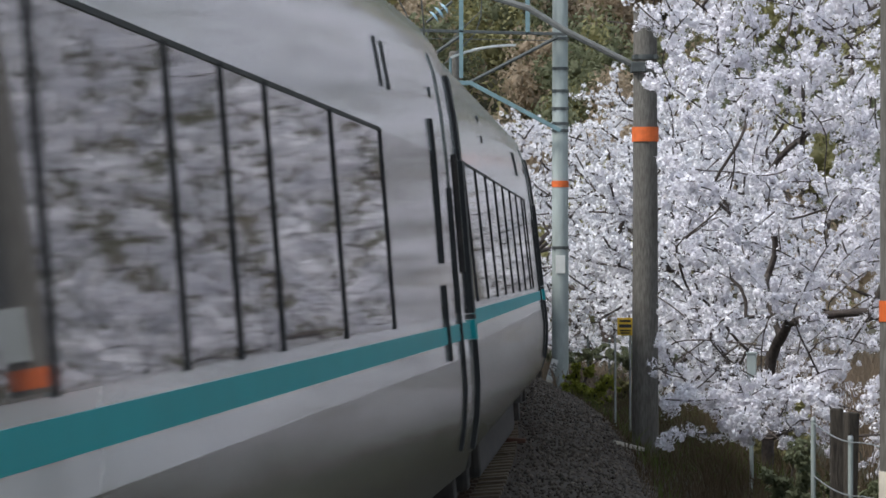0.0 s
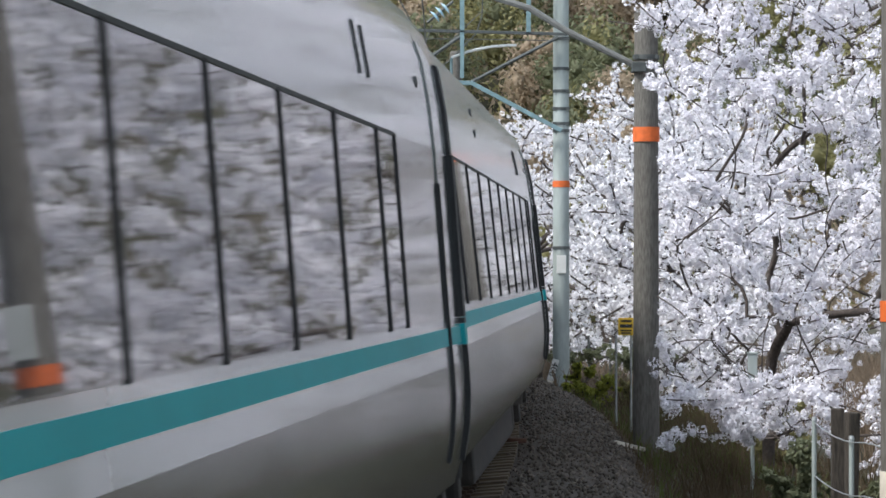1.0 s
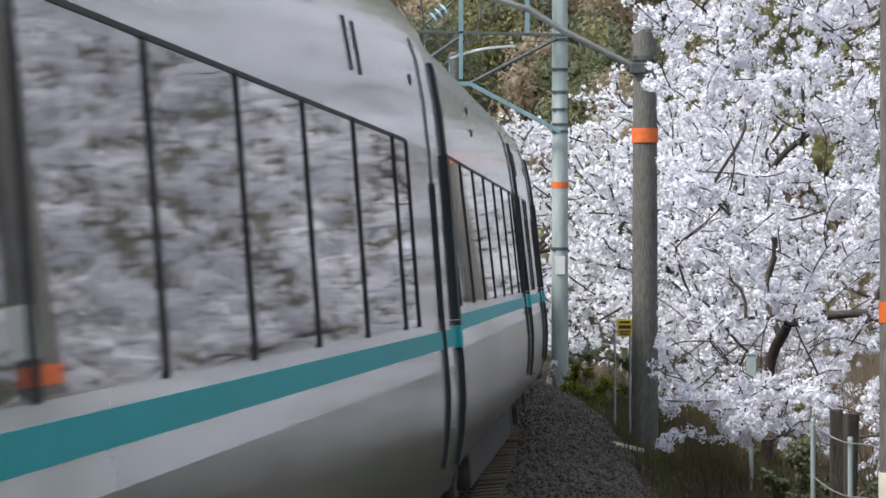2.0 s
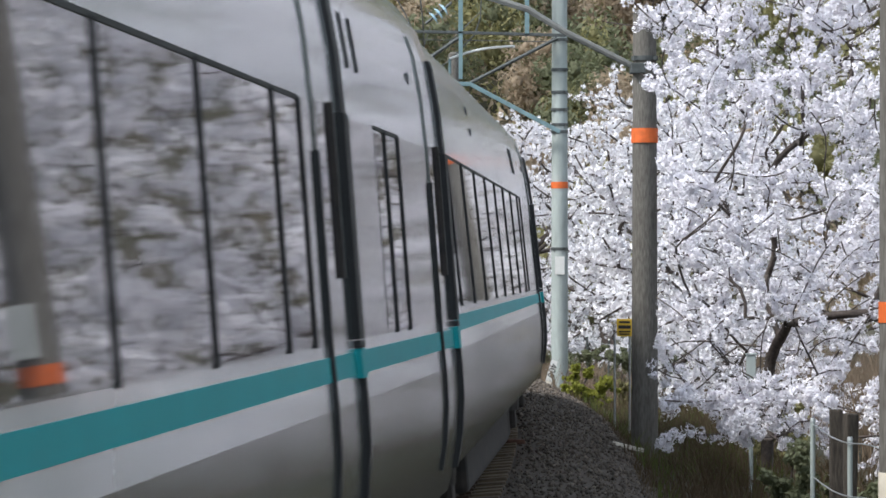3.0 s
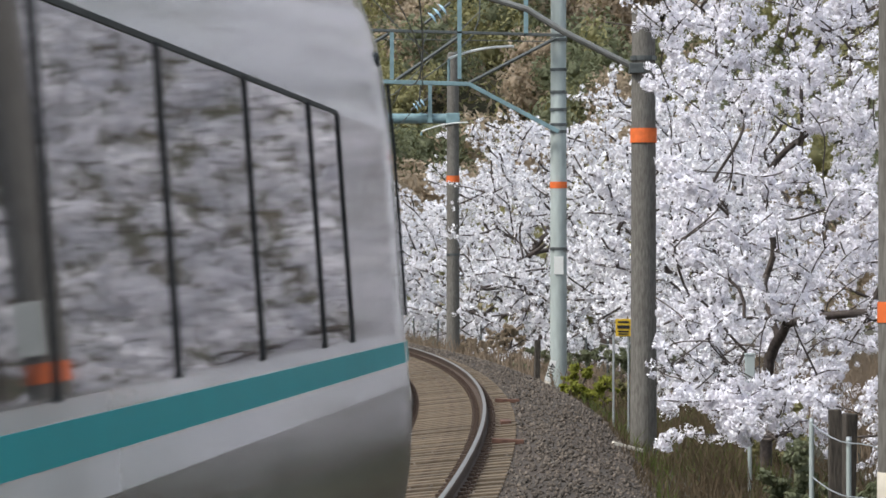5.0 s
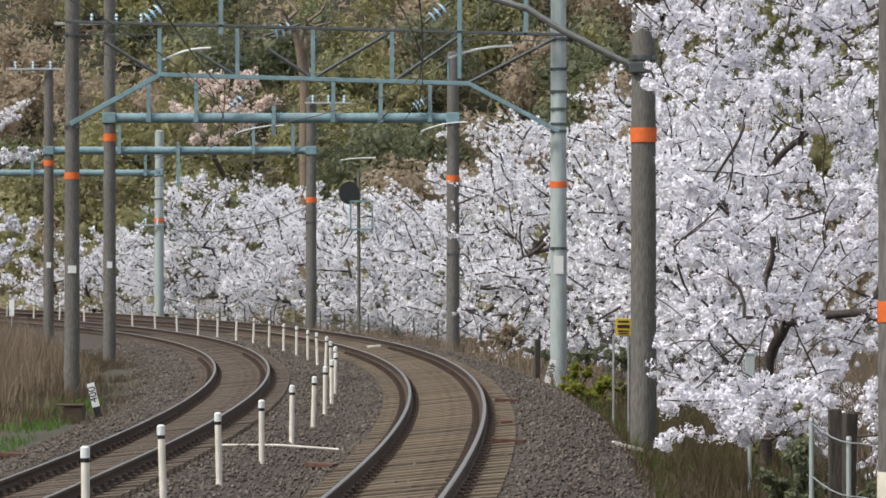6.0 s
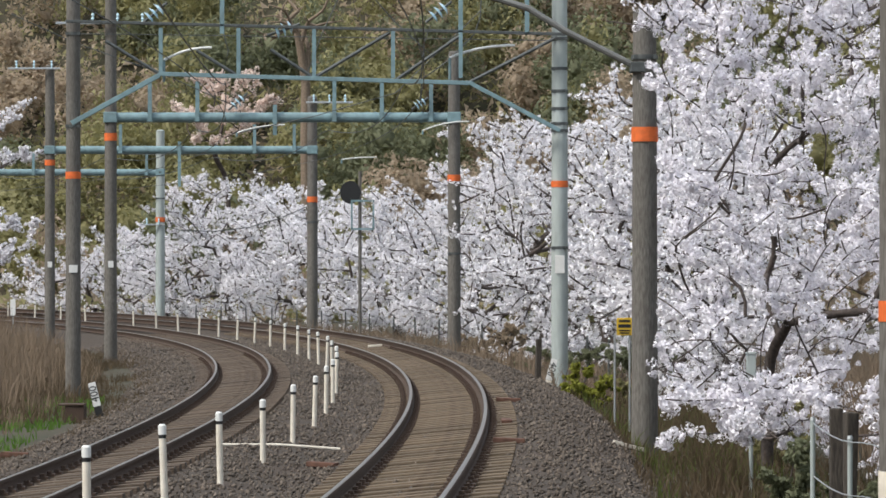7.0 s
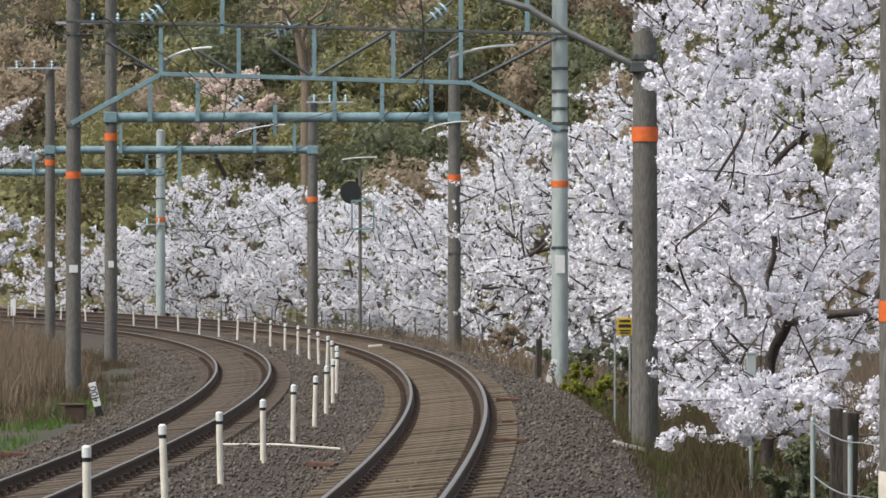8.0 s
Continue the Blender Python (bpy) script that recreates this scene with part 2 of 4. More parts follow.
# ---------- ground ----------
def ground_height(x, y):
    """Flat beside the line, a wooded hill behind and a rise on the far side."""
    d = np.hypot(x + 20, np.maximum(y - 40, 0))
    hill = np.clip((d - 165) / 120, 0, 1.5) ** 1.15 * 62
    left = np.clip((-x - 45) / 90, 0, 1.3) * np.clip((y - 40) / 120, 0, 1) * 38
    base = -0.62 + 0.05 * np.sin(x * 0.7) * np.cos(y * 0.5) - 0.25 * np.clip((x - 5) / 10, 0, 1)
    return base + np.maximum(hill, left)


def build_ground():
    xs = np.concatenate([np.linspace(-900, -130, 20), np.arange(-120, 121, 3.0), np.linspace(130, 900, 20)])
    ys = np.concatenate([np.linspace(-500, -60, 14), np.arange(-54, 330, 3.0), np.linspace(340, 1200, 20)])
    gx, gy = np.meshgrid(xs, ys)
    v = np.stack([gx, gy, ground_height(gx, gy)], -1).reshape(-1, 3)
    nx = len(xs)
    i, j = np.meshgrid(np.arange(nx - 1), np.arange(len(ys) - 1))
    a = (j * nx + i).ravel()
    ob = big_mesh("ground", v, np.stack([a, a + 1, a + nx + 1, a + nx], -1), SOIL, smooth=True)
    tagged(ob, "brown earth with dry grass rising into a wooded hillside", "ground", kind="structure")


build_ground()


BED = [(-7.2, -0.95), (-6.3, -0.62), (-5.3, -0.36), (-4.9, -0.33), (-2.6, -0.31), (-2.1, -0.27), (-1.5, -0.26), (-1.1, -0.2), (0, -0.19),
       (1.05, -0.19), (1.5, -0.22), (1.95, -0.3), (2.35, -0.45), (2.9, -0.85)]


def bed_height(s, o):
    """Top of the ballast at s along and o beside the line."""
    c = np.sin(lean_at(s))
    z = np.interp(o, [p[0] for p in BED], [p[1] for p in BED])
    tilt = c * np.interp(o, [-5.02, -2.42, -1.3, 1.3], [-0.44, 1.12, -0.734, 1.866])
    return z + tilt


def build_ballast():
    ss = np.concatenate([np.arange(-250, 10, 5.0), np.arange(10, 150, 0.5), np.arange(150, 320, 2.0)])
    offs = np.concatenate([np.linspace(a[0], b[0], 3, endpoint=False) for a, b in zip(BED, BED[1:])] + [[BED[-1][0]]])
    vs, fs = [], []
    for s in ss:
        for o in offs:
            x, y, th = line_at(s, o)
            vs.append((x, y, float(bed_height(s, o)) + 0.025 * noise.noise((x * 1.7, y * 1.7, o))))
    n = len(offs)
    for i in range(len(ss) - 1):
        for k in range(n - 1):
            fs.append((i * n + k, i * n + k + 1, (i + 1) * n + k + 1, (i + 1) * n + k))
    ob = mesh_ob("ballast_bed", vs, fs, BALLAST, smooth=True)
    tagged(ob, "brown and grey crushed stone bed under the tracks", "ballast", kind="structure")
    return ob


build_ballast()

RAIL_PROFILE_HEAD = [(-0.021, -0.012), (-0.02, -0.002), (-0.015, 0.0), (0.018, 0.0), (0.024, -0.002), (0.025, -0.012)]
RAIL_PROFILE_WEB = [(-0.064, -0.153), (-0.064, -0.14), (-0.012, -0.12), (-0.009, -0.045), (-0.033, -0.036), (-0.033, -0.007), (0.033, -0.007), (0.033, -0.036), (0.009, -0.045), (0.012, -0.12), (0.064, -0.14), (0.064, -0.153)]
RAIL_S = np.concatenate([np.arange(-250, 12, 4.0), np.arange(12, 160, 1.0), np.arange(160, 320, 3.0)])


def build_track(track, lower, label, timber):
    """Two rails with the polished head, and timber sleepers."""
    root = empty("railway_track")
    tagged(root, label, "railway track", kind="structure")
    for side in (-1, 1):
        webs = swept([(o + side * GAUGE, z) for o, z in RAIL_PROFILE_WEB], RAIL_S, track=track)
        rail = mesh_ob("rail", [(x, y, z + lower) for x, y, z in webs[0]], webs[1], RAIL_SIDE, root, "rust-brown steel rail")
        head = swept([(o + side * GAUGE, z) for o, z in RAIL_PROFILE_HEAD], RAIL_S, track=track)
        mesh_ob("rail_head", [(x, y, z + lower) for x, y, z in head[0]], head[1], RAIL_TOP, rail, "polished running surface")
    bm = bmesh.new()
    box(bm, 0, 0, 0, 2.0, 0.21, 0.14, 0.012)
    me = bpy.data.meshes.new("sleeper")
    bm.to_mesh(me)
    bm.free()
    me.materials.append(timber)
    clip = bmesh.new()
    for side in (-1, 1):
        for q in (-1, 1):
            box(clip, side * GAUGE + q * 0.112, 0, 0.082, 0.1, 0.13, 0.036)
            box(clip, side * GAUGE + q * 0.1, 0, 0.115, 0.055, 0.07, 0.04)
    ce = bpy.data.meshes.new("rail_clip")
    clip.to_mesh(ce)
    clip.free()
    ce.materials.append(RAIL_SIDE)
    rnd = random.Random(5 + int(track))
    for k in range(176):
        s = 24.0 + k * 0.61 + rnd.uniform(-0.03, 0.03)
        lean = float(lean_at(s))
        x, y, th = line_at(s, track)
        ob = new("sleeper", me)
        ob.parent = root
        ob.matrix_world = Matrix.Translation((x, y, lower + GAUGE * math.sin(lean) - 0.223 + rnd.uniform(-0.008, 0.004))) @ pose(0, 0, 0, 0, -math.degrees(lean), math.degrees(th) + rnd.uniform(-0.8, 0.8))
        if k < 125:
            c = new("rail_clip", ce)
            c.parent = ob
    return root


build_track(0.0, 0.0, "curved single track with polished rails on timber sleepers", SLEEPER)
build_track(-APART, -0.147, "curved parallel track with rusty rails on timber sleepers", SLEEPER_DARK)


# ---------- poles and gantries ----------
def pole(x, y, z0, top, r, mat, label, band=None, plate=None, collars=(), group="overhead line poles"):
    root = empty("catenary_pole", pose(x, y, z0))
    tagged(root, label, "pole", group)
    bm = bmesh.new()
    rod(bm, (0, 0, -0.4), (0, 0, top - z0), r * 1.04, r * 0.9, 24)
    part("shaft", bm, mat, root, smooth=False)
    bm = bmesh.new()
    rod(bm, (0, 0, top - z0), (0, 0, top - z0 + 0.05), r * 0.95, r * 0.6, 24)
    part("cap", bm, GREEN_STEEL if mat is GREEN_STEEL else CONCRETE, root)
    if band:
        bm = bmesh.new()
        rod(bm, (0, 0, band[0] - z0), (0, 0, band[1] - z0), r * 1.03, r * 1.03, 24)
        part("warning_band", bm, ORANGE, root, "orange painted warning band")
    if plate:
        bm = bmesh.new()
        a, zc, w, h, o = plate
        box(bm, math.sin(a) * (r + 0.012), -math.cos(a) * (r + 0.012), zc - z0, w, 0.012, h, 0.004, Matrix.Rotation(a, 4, "Z"))
        part("number_plate", bm, WHITE, root, "blank white plate")
    for zc in collars:
        bm = bmesh.new()
        rod(bm, (0, 0, zc - z0 - 0.03), (0, 0, zc - z0 + 0.03), r * 1.04, r * 1.04, 24)
        for a in (-1, 1):
            box(bm, a * r * 0.75, -r * 0.75, zc - z0, 0.05, 0.05, 0.06)
        part("collar", bm, DARK_STEEL, root)
    return root


def insulator(bm, a, b, discs=4, r=0.1):
    a, b = Vector(a), Vector(b)
    for k in range(discs):
        p = a.lerp(b, (k + 0.5) / discs)
        d = (b - a).normalized()
        rod(bm, p - d * 0.02, p + d * 0.03, r, r * 0.45, 14)
    rod(bm, a, b, 0.025, 0.025, 8)


# the steel pole with its wide truss
pole(2.33, 78, -0.36, 9.5, 0.165, GREEN_STEEL, "tall pale green tubular steel pole in ballast beside the track", (3.63, 3.76), (0, 2.09, 0.19, 0.36, 0), (2.42, 4.76, 4.9, 5.2, 5.55, 6.0, 6.6))
pole(-7.39, 78, -0.42, 9.5, 0.15, CONCRETE, "dark weathered concrete pole in dry grass", (3.8, 3.94), (0.1, 2.0, 0.17, 0.15, 0), (4.85, 6.7))
pole(2.79, 54, -0.6, 5.57, 0.18, CONCRETE, "stout weathered concrete pole among blossom branches", (3.78, 3.98), None, (4.95,))
pole(0.31, 109, -0.2, 8.0, 0.18, CONCRETE, "grey concrete pole at the outside of the curve", (4.42, 4.6), None, (2.4, 6.2))
pole(-9.28, 109, -0.35, 9.6, 0.175, CONCRETE, "grey concrete pole at the inside of the curve", (5.55, 5.76), (0.1, 2.1, 0.15, 0.18, 0), (6.2,))
pole(-4.62, 138, -0.1, 8.0, 0.19, CONCRETE, "grey concrete pole with a cable bracket behind the curve", (4.3, 4.5), None, (3.6, 6.1))
pole(-13.9, 138, -0.2, 9.1, 0.18, CONCRETE, "grey concrete pole with crossarm beside the far track", (5.6, 5.8), (0.1, 2.1, 0.16, 0.2, 0), (6.2,))
pole(-11.95, 165, -0.2, 7.75, 0.2, GREEN_STEEL, "distant pale green steel pole carrying a beam", (3.9, 4.1), None, (4.9, 6.0))
pole(-21.5, 165, -0.2, 8.5, 0.2, CONCRETE, "distant grey concrete pole beside the inner track", (5.4, 5.6), None, (6.0,))


def near_pole():
    root = pole(2.66, 22.6, -0.7, 7.5, 0.135, CONCRETE, "near concrete pole with orange band and white plate", (1.745, 1.865), (0.25, 2.07, 0.19, 0.32, 0))
    bm = bmesh.new()
    rod(bm, (0, 0, 1.0), (0, 0, 1.58), 0.142, 0.141, 24)
    part("sleeve", bm, POST_WHITE, root, "dull white protective sleeve")


near_pole()


def tube_beam(x1, x2, y, z, r, hangers, label):
    root = empty("gantry_beam", pose((x1 + x2) / 2, y, z))
    tagged(root, label, "gantry", "gantry beams")
    h = (x2 - x1) / 2
    bm = bmesh.new()
    rod(bm, (-h, 0, 0), (h, 0, 0), r, r, 16)
    part("tube", bm, BLUE_STEEL, root)
    for x in (-h, h):
        bm = bmesh.new()
        box(bm, x, 0, 0, 0.38, 0.4, 0.3, 0.03)
        part("clamp", bm, BLUE_STEEL, root)
    for hx, up, down in hangers:
        bm = bmesh.new()
        box(bm, hx - (x1 + x2) / 2, -r - 0.03, (up - down) / 2, 0.11, 0.08, up + down)
        for k in (-0.1, 0.1):
            box(bm, hx - (x1 + x2) / 2, -0.0, k, 0.16, 2 * r + 0.1, 0.04)
        part("hanger", bm, BLUE_STEEL, root)
    for k in range(7):
        bm = bmesh.new()
        x = -h + (k + 0.7) * 2 * h / 7.4
        rod(bm, (x - 0.03, 0, 0), (x + 0.03, 0, 0), r * 1.12, r * 1.12, 16)
        part("flange", bm, BLUE_STEEL, root)
    return root


M109, M138, M165 = 109 / 6907, 138 / 6907, 165 / 6907
tube_beam(-9.28, 0.31, 109, 6.2, 0.14, [((px - 784) * M109, 1.0, 0.12) for px in (266, 350, 592, 676, 763)] + [((px - 784) * M109, 0.35, 0.5) for px in (487,)], "blue-green tubular steel gantry beam over both tracks")
tube_beam(-13.9, -4.62, 138, 6.15, 0.14, [((px - 784) * M138, 0.9, 0.12) for px in (214, 451, 521)] + [((px - 784) * M138, 0.3, 1.3) for px in (318,)], "blue-green tubular gantry beam farther along the curve")
tube_beam(-21.5, -11.95, 165, 6.0, 0.14, [((px - 784) * M165, 0.8, 0.12) for px in (60, 260)], "distant blue-green tubular gantry beam")


def truss():
    y, k = 77.6, 78 / 6907
    P = lambda px, py: ((px - 784) * k, 0, 2.07 + (470 - py) * k)
    root = empty("truss_gantry", pose(0, y, 0))
    tagged(root, "blue-green steel truss gantry with raised bottom chord", "gantry", "gantry beams")
    chords = [("bottom_chord", (285, 133), (830, 149), 0.085), ("knee_brace", (130, 220), (285, 135), 0.1), ("knee_brace", (830, 148), (990, 233), 0.085), ("top_chord", (120, 40), (1000, 63), 0.06)]
    for name, a, b, w in chords:
        a, b = Vector(P(*a)), Vector(P(*b))
        bm = bmesh.new()
        d = b - a
        box(bm, *((a + b) / 2), d.length, 0.09, w, 0.01, Matrix.Rotation(-math.atan2(d.z, d.x), 4, "Y"))
        part(name, bm, BLUE_STEEL if name != "top_chord" else DARK_STEEL, root)
    for px in (287, 424, 557, 696, 815):
        bm = bmesh.new()
        a, b = Vector(P(px, 140 if px > 300 else 135)), Vector(P(px, 52))
        box(bm, *((a + b) / 2), 0.08, 0.08, (b - a).length)
        part("upright", bm, BLUE_STEEL, root)
    for a, b in (((285, 133), (190, 75)), ((424, 137), (350, 92)), ((557, 140), (690, 60)), ((557, 140), (480, 90)), ((696, 147), (815, 65)), ((830, 148), (985, 68))):
        bm = bmesh.new()
        rod(bm, P(*a), P(*b), 0.035, seg=8)
        part("diagonal", bm, DARK_STEEL, root)
    for px in (395, 815, 932):
        bm = bmesh.new()
        a, b = Vector(P(px, 62)), Vector(P(px, -60))
        box(bm, *((a + b) / 2), 0.09, 0.09, (b - a).length)
        part("hanger", bm, BLUE_STEEL, root)


truss()


def strut():
    k = 54 / 6907
    P = lambda px, py: ((px - 784) * k, 54.0, 2.07 + (470 - py) * k)
    root = empty("bracket_strut", pose(0, 0, 0))
    tagged(root, "grey steel tube bracket running up from the concrete pole", "bracket")
    bm = bmesh.new()
    bent_rod(bm, [P(1125, 118), P(1000, 55), P(935, 15), P(860, -8), P(700, -30), P(300, -60)], 0.045)
    part("tube", bm, POLE_GREY, root)
    bm = bmesh.new()
    box(bm, *P(1128, 120), 0.2, 0.42, 0.14, 0.01)
    part("clamp", bm, DARK_STEEL, root)


strut()


def pull_off(px, py, px2, py2, d):
    """A curved registration arm with its insulator and dropper."""
    k = d / 6907
    P = lambda a, b, o=0.0: ((a - 784) * k, d - 0.3 + o, 2.07 + (470 - b) * k)
    root = empty("registration_arm", pose(0, 0, 0))
    tagged(root, "curved white registration arm with insulators on the gantry", "bracket", "registration arms")
    pts = []
    for i in range(9):
        u = i / 8
        pts.append(P(px + (px2 - px) * u, py + (py2 - py) * (1 - (1 - u) ** 2.2)))
    bm = bmesh.new()
    bent_rod(bm, pts, 0.026 if d < 100 else 0.02)
    part("arm", bm, WHITE, root, "curved white tube")
    bm = bmesh.new()
    rod(bm, P(px, py), P(px, py + (14 + 1900 / d if d < 100 else 7)), 0.03)
    part("stem", bm, BLUE_STEEL, root)


pull_off(796, 104, 911, 82, 78)
pull_off(292, 108, 376, 86, 78)
pull_off(748, 232, 830, 216, 109)
pull_off(420, 236, 505, 222, 109)
pull_off(605, 283, 667, 279, 138)


def insulator_string(px, py, px2, py2, d):
    k = d / 6907
    P = lambda a, b: ((a - 784) * k, d - 0.25, 2.07 + (470 - b) * k)
    root = empty("insulator_string", pose(0, 0, 0))
    tagged(root, "pale glazed porcelain insulator string", "insulator", "insulators")
    bm = bmesh.new()
    insulator(bm, P(px, py), P(px2, py2), 3, 0.155)
    part("discs", bm, PORCELAIN, root)
    bm = bmesh.new()
    a, b = Vector(P(px, py)), Vector(P(px2, py2))
    d2 = (b - a) * 0.35
    rod(bm, a - d2, b + d2, 0.028)
    part("fitting", bm, DARK_STEEL, root)


for q in ((763, 34, 790, 12), (262, 36, 288, 14), (486, 60, 520, 48)):
    insulator_string(*q, 78)
for q in ((735, 190, 752, 178), (412, 190, 432, 172)):
    insulator_string(*q, 109)


def wires():
    """Contact and messenger wires with droppers over each track, and feeders."""
    for name, off, z, label in (("contact_wire", -0.1, 5.1, "bronze contact wire over the track"), ("messenger_wire", -0.1, 5.9, "steel messenger wire over the track")):
        for tr in (0.0, -APART):
            bm = bmesh.new()
            pts = []
            for s in np.arange(15, 175, 2.0):
                u = ((s - 54) / 28.0) % 1.0
                sag = 0.45 * 4 * u * (1 - u) if name == "messenger_wire" else 0.0
                x, y, th = line_at(s, tr + off - 0.25)
                pts.append((x, y, z - sag))
            bent_rod(bm, pts, 0.008 if name == "contact_wire" else 0.012, 5)
            me = bpy.data.meshes.new(name)
            bm.to_mesh(me)
            bm.free()
            me.materials.append(DARK_STEEL)
            tagged(new(name, me), label, "wire", "overhead wires")


wires()


# ---------- marker posts, signs, fences ----------
def marker_posts():
    bm = bmesh.new()
    rod(bm, (0, 0, -0.15), (0, 0, 0.76), 0.034, 0.034, 14)
    root = empty("marker_post")
    tagged(root, "slim aged white marker post between the tracks", "marker post", "marker posts")
    part("shaft", bm, POST_WHITE, root)
    bm = bmesh.new()
    rod(bm, (0, 0, 0.79), (0, 0, 0.87), 0.038, 0.038, 14)
    rod(bm, (0, 0, 0.87), (0, 0, 0.885), 0.038, 0.022, 14)
    part("cap", bm, WHITE, root, "bright white cap")
    bm = bmesh.new()
    rod(bm, (0, 0, 0.755), (0, 0, 0.79), 0.035, 0.035, 14)
    part("ring", bm, BLACK, root, "dark ring under the cap")
    rnd = random.Random(3)
    for k in range(30):
        s = 30.6 + 5.0 * k
        x, y, th = line_at(s, -2.0 - 0.006 * max(0.0, 45 - s) + 0.13 * min(1.0, max(0.0, (s - 42) / 14)))
        m = pose(x, y, -0.37 + 0.15 * max(0.0, (46 - s) / 15) + rnd.uniform(-0.02, 0.02), rnd.uniform(-2, 2), rnd.uniform(-2.2, 2.2), 0)
        if k == 0:
            root.matrix_world = m
        else:
            copy_thing(root, m)


marker_posts()

# ---------- trees ----------
def skeleton_of(rng, base, fork, centre, radii, tips, boxy, extra=(), clear=None, flat=0.34, stride=0.16):
    """Nodes and parents of a branching tree; its tips lie in flat sprays that fill an uneven crown."""
    c, r = np.array(centre), np.array(radii)
    pads = max(8, tips // 5)
    wide = 0.62 * (8 * r.prod() / pads) ** (1 / 3)
    mids = []
    for _ in range(pads * 40):
        if len(mids) >= pads:
            break
        p = rng.uniform(-1, 1, 3)
        if (np.abs(p) ** boxy).sum() > 1:
            continue
        p = c + r * p
        if noise.noise(Vector(p * 0.5)) < -0.2 and rng.random() < 0.7:
            continue
        if mids and np.min(np.linalg.norm((np.array(mids) - p) * np.array([1, 1, 1.7]), axis=1)) < wide * 0.9:
            continue
        mids.append(p)
    pts = []
    for p in mids:
        way = (p - c) * np.array([1, 1, 0])
        way = way / (np.linalg.norm(way) + 1e-6)
        for _ in range(6):
            q = np.clip(rng.normal(0, 0.55, 3), -1, 1) * np.array([wide, wide, wide * flat])
            q[2] += 0.3 * (q @ way)
            pts.append(p + q)
    for c2, r2, n2 in extra:
        e = rng.normal(0, 0.45, (n2, 3))
        pts += list(np.array(c2) + np.clip(e, -1, 1) * np.array(r2))
    if clear:
        pts = [p for p in pts if clear(p, rng.random())]
    pts = np.array(pts)
    base, fork = np.array(base, float), np.array(fork, float)
    nodes = [base, base + (fork - base) * 0.35 + rng.normal(0, 0.05, 3), base + (fork - base) * 0.7 + rng.normal(0, 0.06, 3), fork]
    parent = [-1, 0, 1, 2]
    order = np.argsort(np.linalg.norm(pts - fork, axis=1))
    depth = [0, 1, 2, 3]
    for p in pts[order]:
        arr = np.array(nodes)
        dist = np.linalg.norm(arr - p, axis=1) + 0.03 * np.array(depth)
        dist[:2] += 3
        i = int(np.argmin(dist))
        a = arr[i]
        length = np.linalg.norm(p - a)
        steps = max(1, int(length / stride))
        bend = rng.normal(0, 0.09 * length, 3)
        last = i
        for k in range(1, steps + 1):
            u = k / steps
            q = a + (p - a) * u + bend * math.sin(math.pi * u) + np.array([0, 0, -0.10 * length * math.sin(math.pi * u)])
            nodes.append(q)
            parent.append(last)
            depth.append(depth[last] + 1)
            last = len(nodes) - 1
    nodes, parent = np.array(nodes), np.array(parent)
    kids = np.bincount(parent[1:], minlength=len(nodes))
    first = np.full(len(nodes), -1)
    first[parent[:0:-1]] = np.arange(len(nodes) - 1, 0, -1)
    inner = np.where((kids > 0) & (parent >= 0))[0]
    for _ in range(4):
        nodes[inner] = 0.5 * nodes[inner] + 0.25 * (nodes[parent[inner]] + nodes[first[inner]])
    load = np.ones(len(nodes))
    for i in range(len(nodes) - 1, 0, -1):
        load[parent[i]] += load[i]
    return nodes, parent, load


def limbs_mesh(name, nodes, parent, load, thick, mat, root, sides=5, finest=0.006):
    idx = np.arange(1, len(nodes))
    a, b = nodes[parent[idx]], nodes[idx]
    ra = thick * np.sqrt(load[parent[idx]] / load[0])
    rb = thick * np.sqrt(load[idx] / load[0])
    ra = np.minimum(ra, rb * 1.35 + 0.004)
    ra, rb = np.maximum(ra, finest * 1.2), np.maximum(rb, finest)
    d = b - a
    d /= np.linalg.norm(d, axis=1, keepdims=True) + 1e-9
    up = np.where(np.abs(d[:, 2:3]) > 0.9, np.array([[1.0, 0, 0]]), np.array([[0, 0, 1.0]]))
    s = np.cross(d, up)
    s /= np.linalg.norm(s, axis=1, keepdims=True)
    t = np.cross(s, d)
    ang = np.arange(sides) * 2 * math.pi / sides
    ring = np.cos(ang)[None, :, None] * s[:, None] + np.sin(ang)[None, :, None] * t[:, None]
    v = np.concatenate([a[:, None] + ring * ra[:, None, None], b[:, None] + ring * rb[:, None, None]], 1)
    n = len(idx)
    k = np.arange(sides)
    f = np.stack([k, (k + 1) % sides, (k + 1) % sides + sides, k + sides], -1)
    faces = (np.arange(n)[:, None, None] * 2 * sides + f[None]).reshape(-1, 4)
    return big_mesh(name, v.reshape(-1, 3), faces, mat, root, smooth=True)


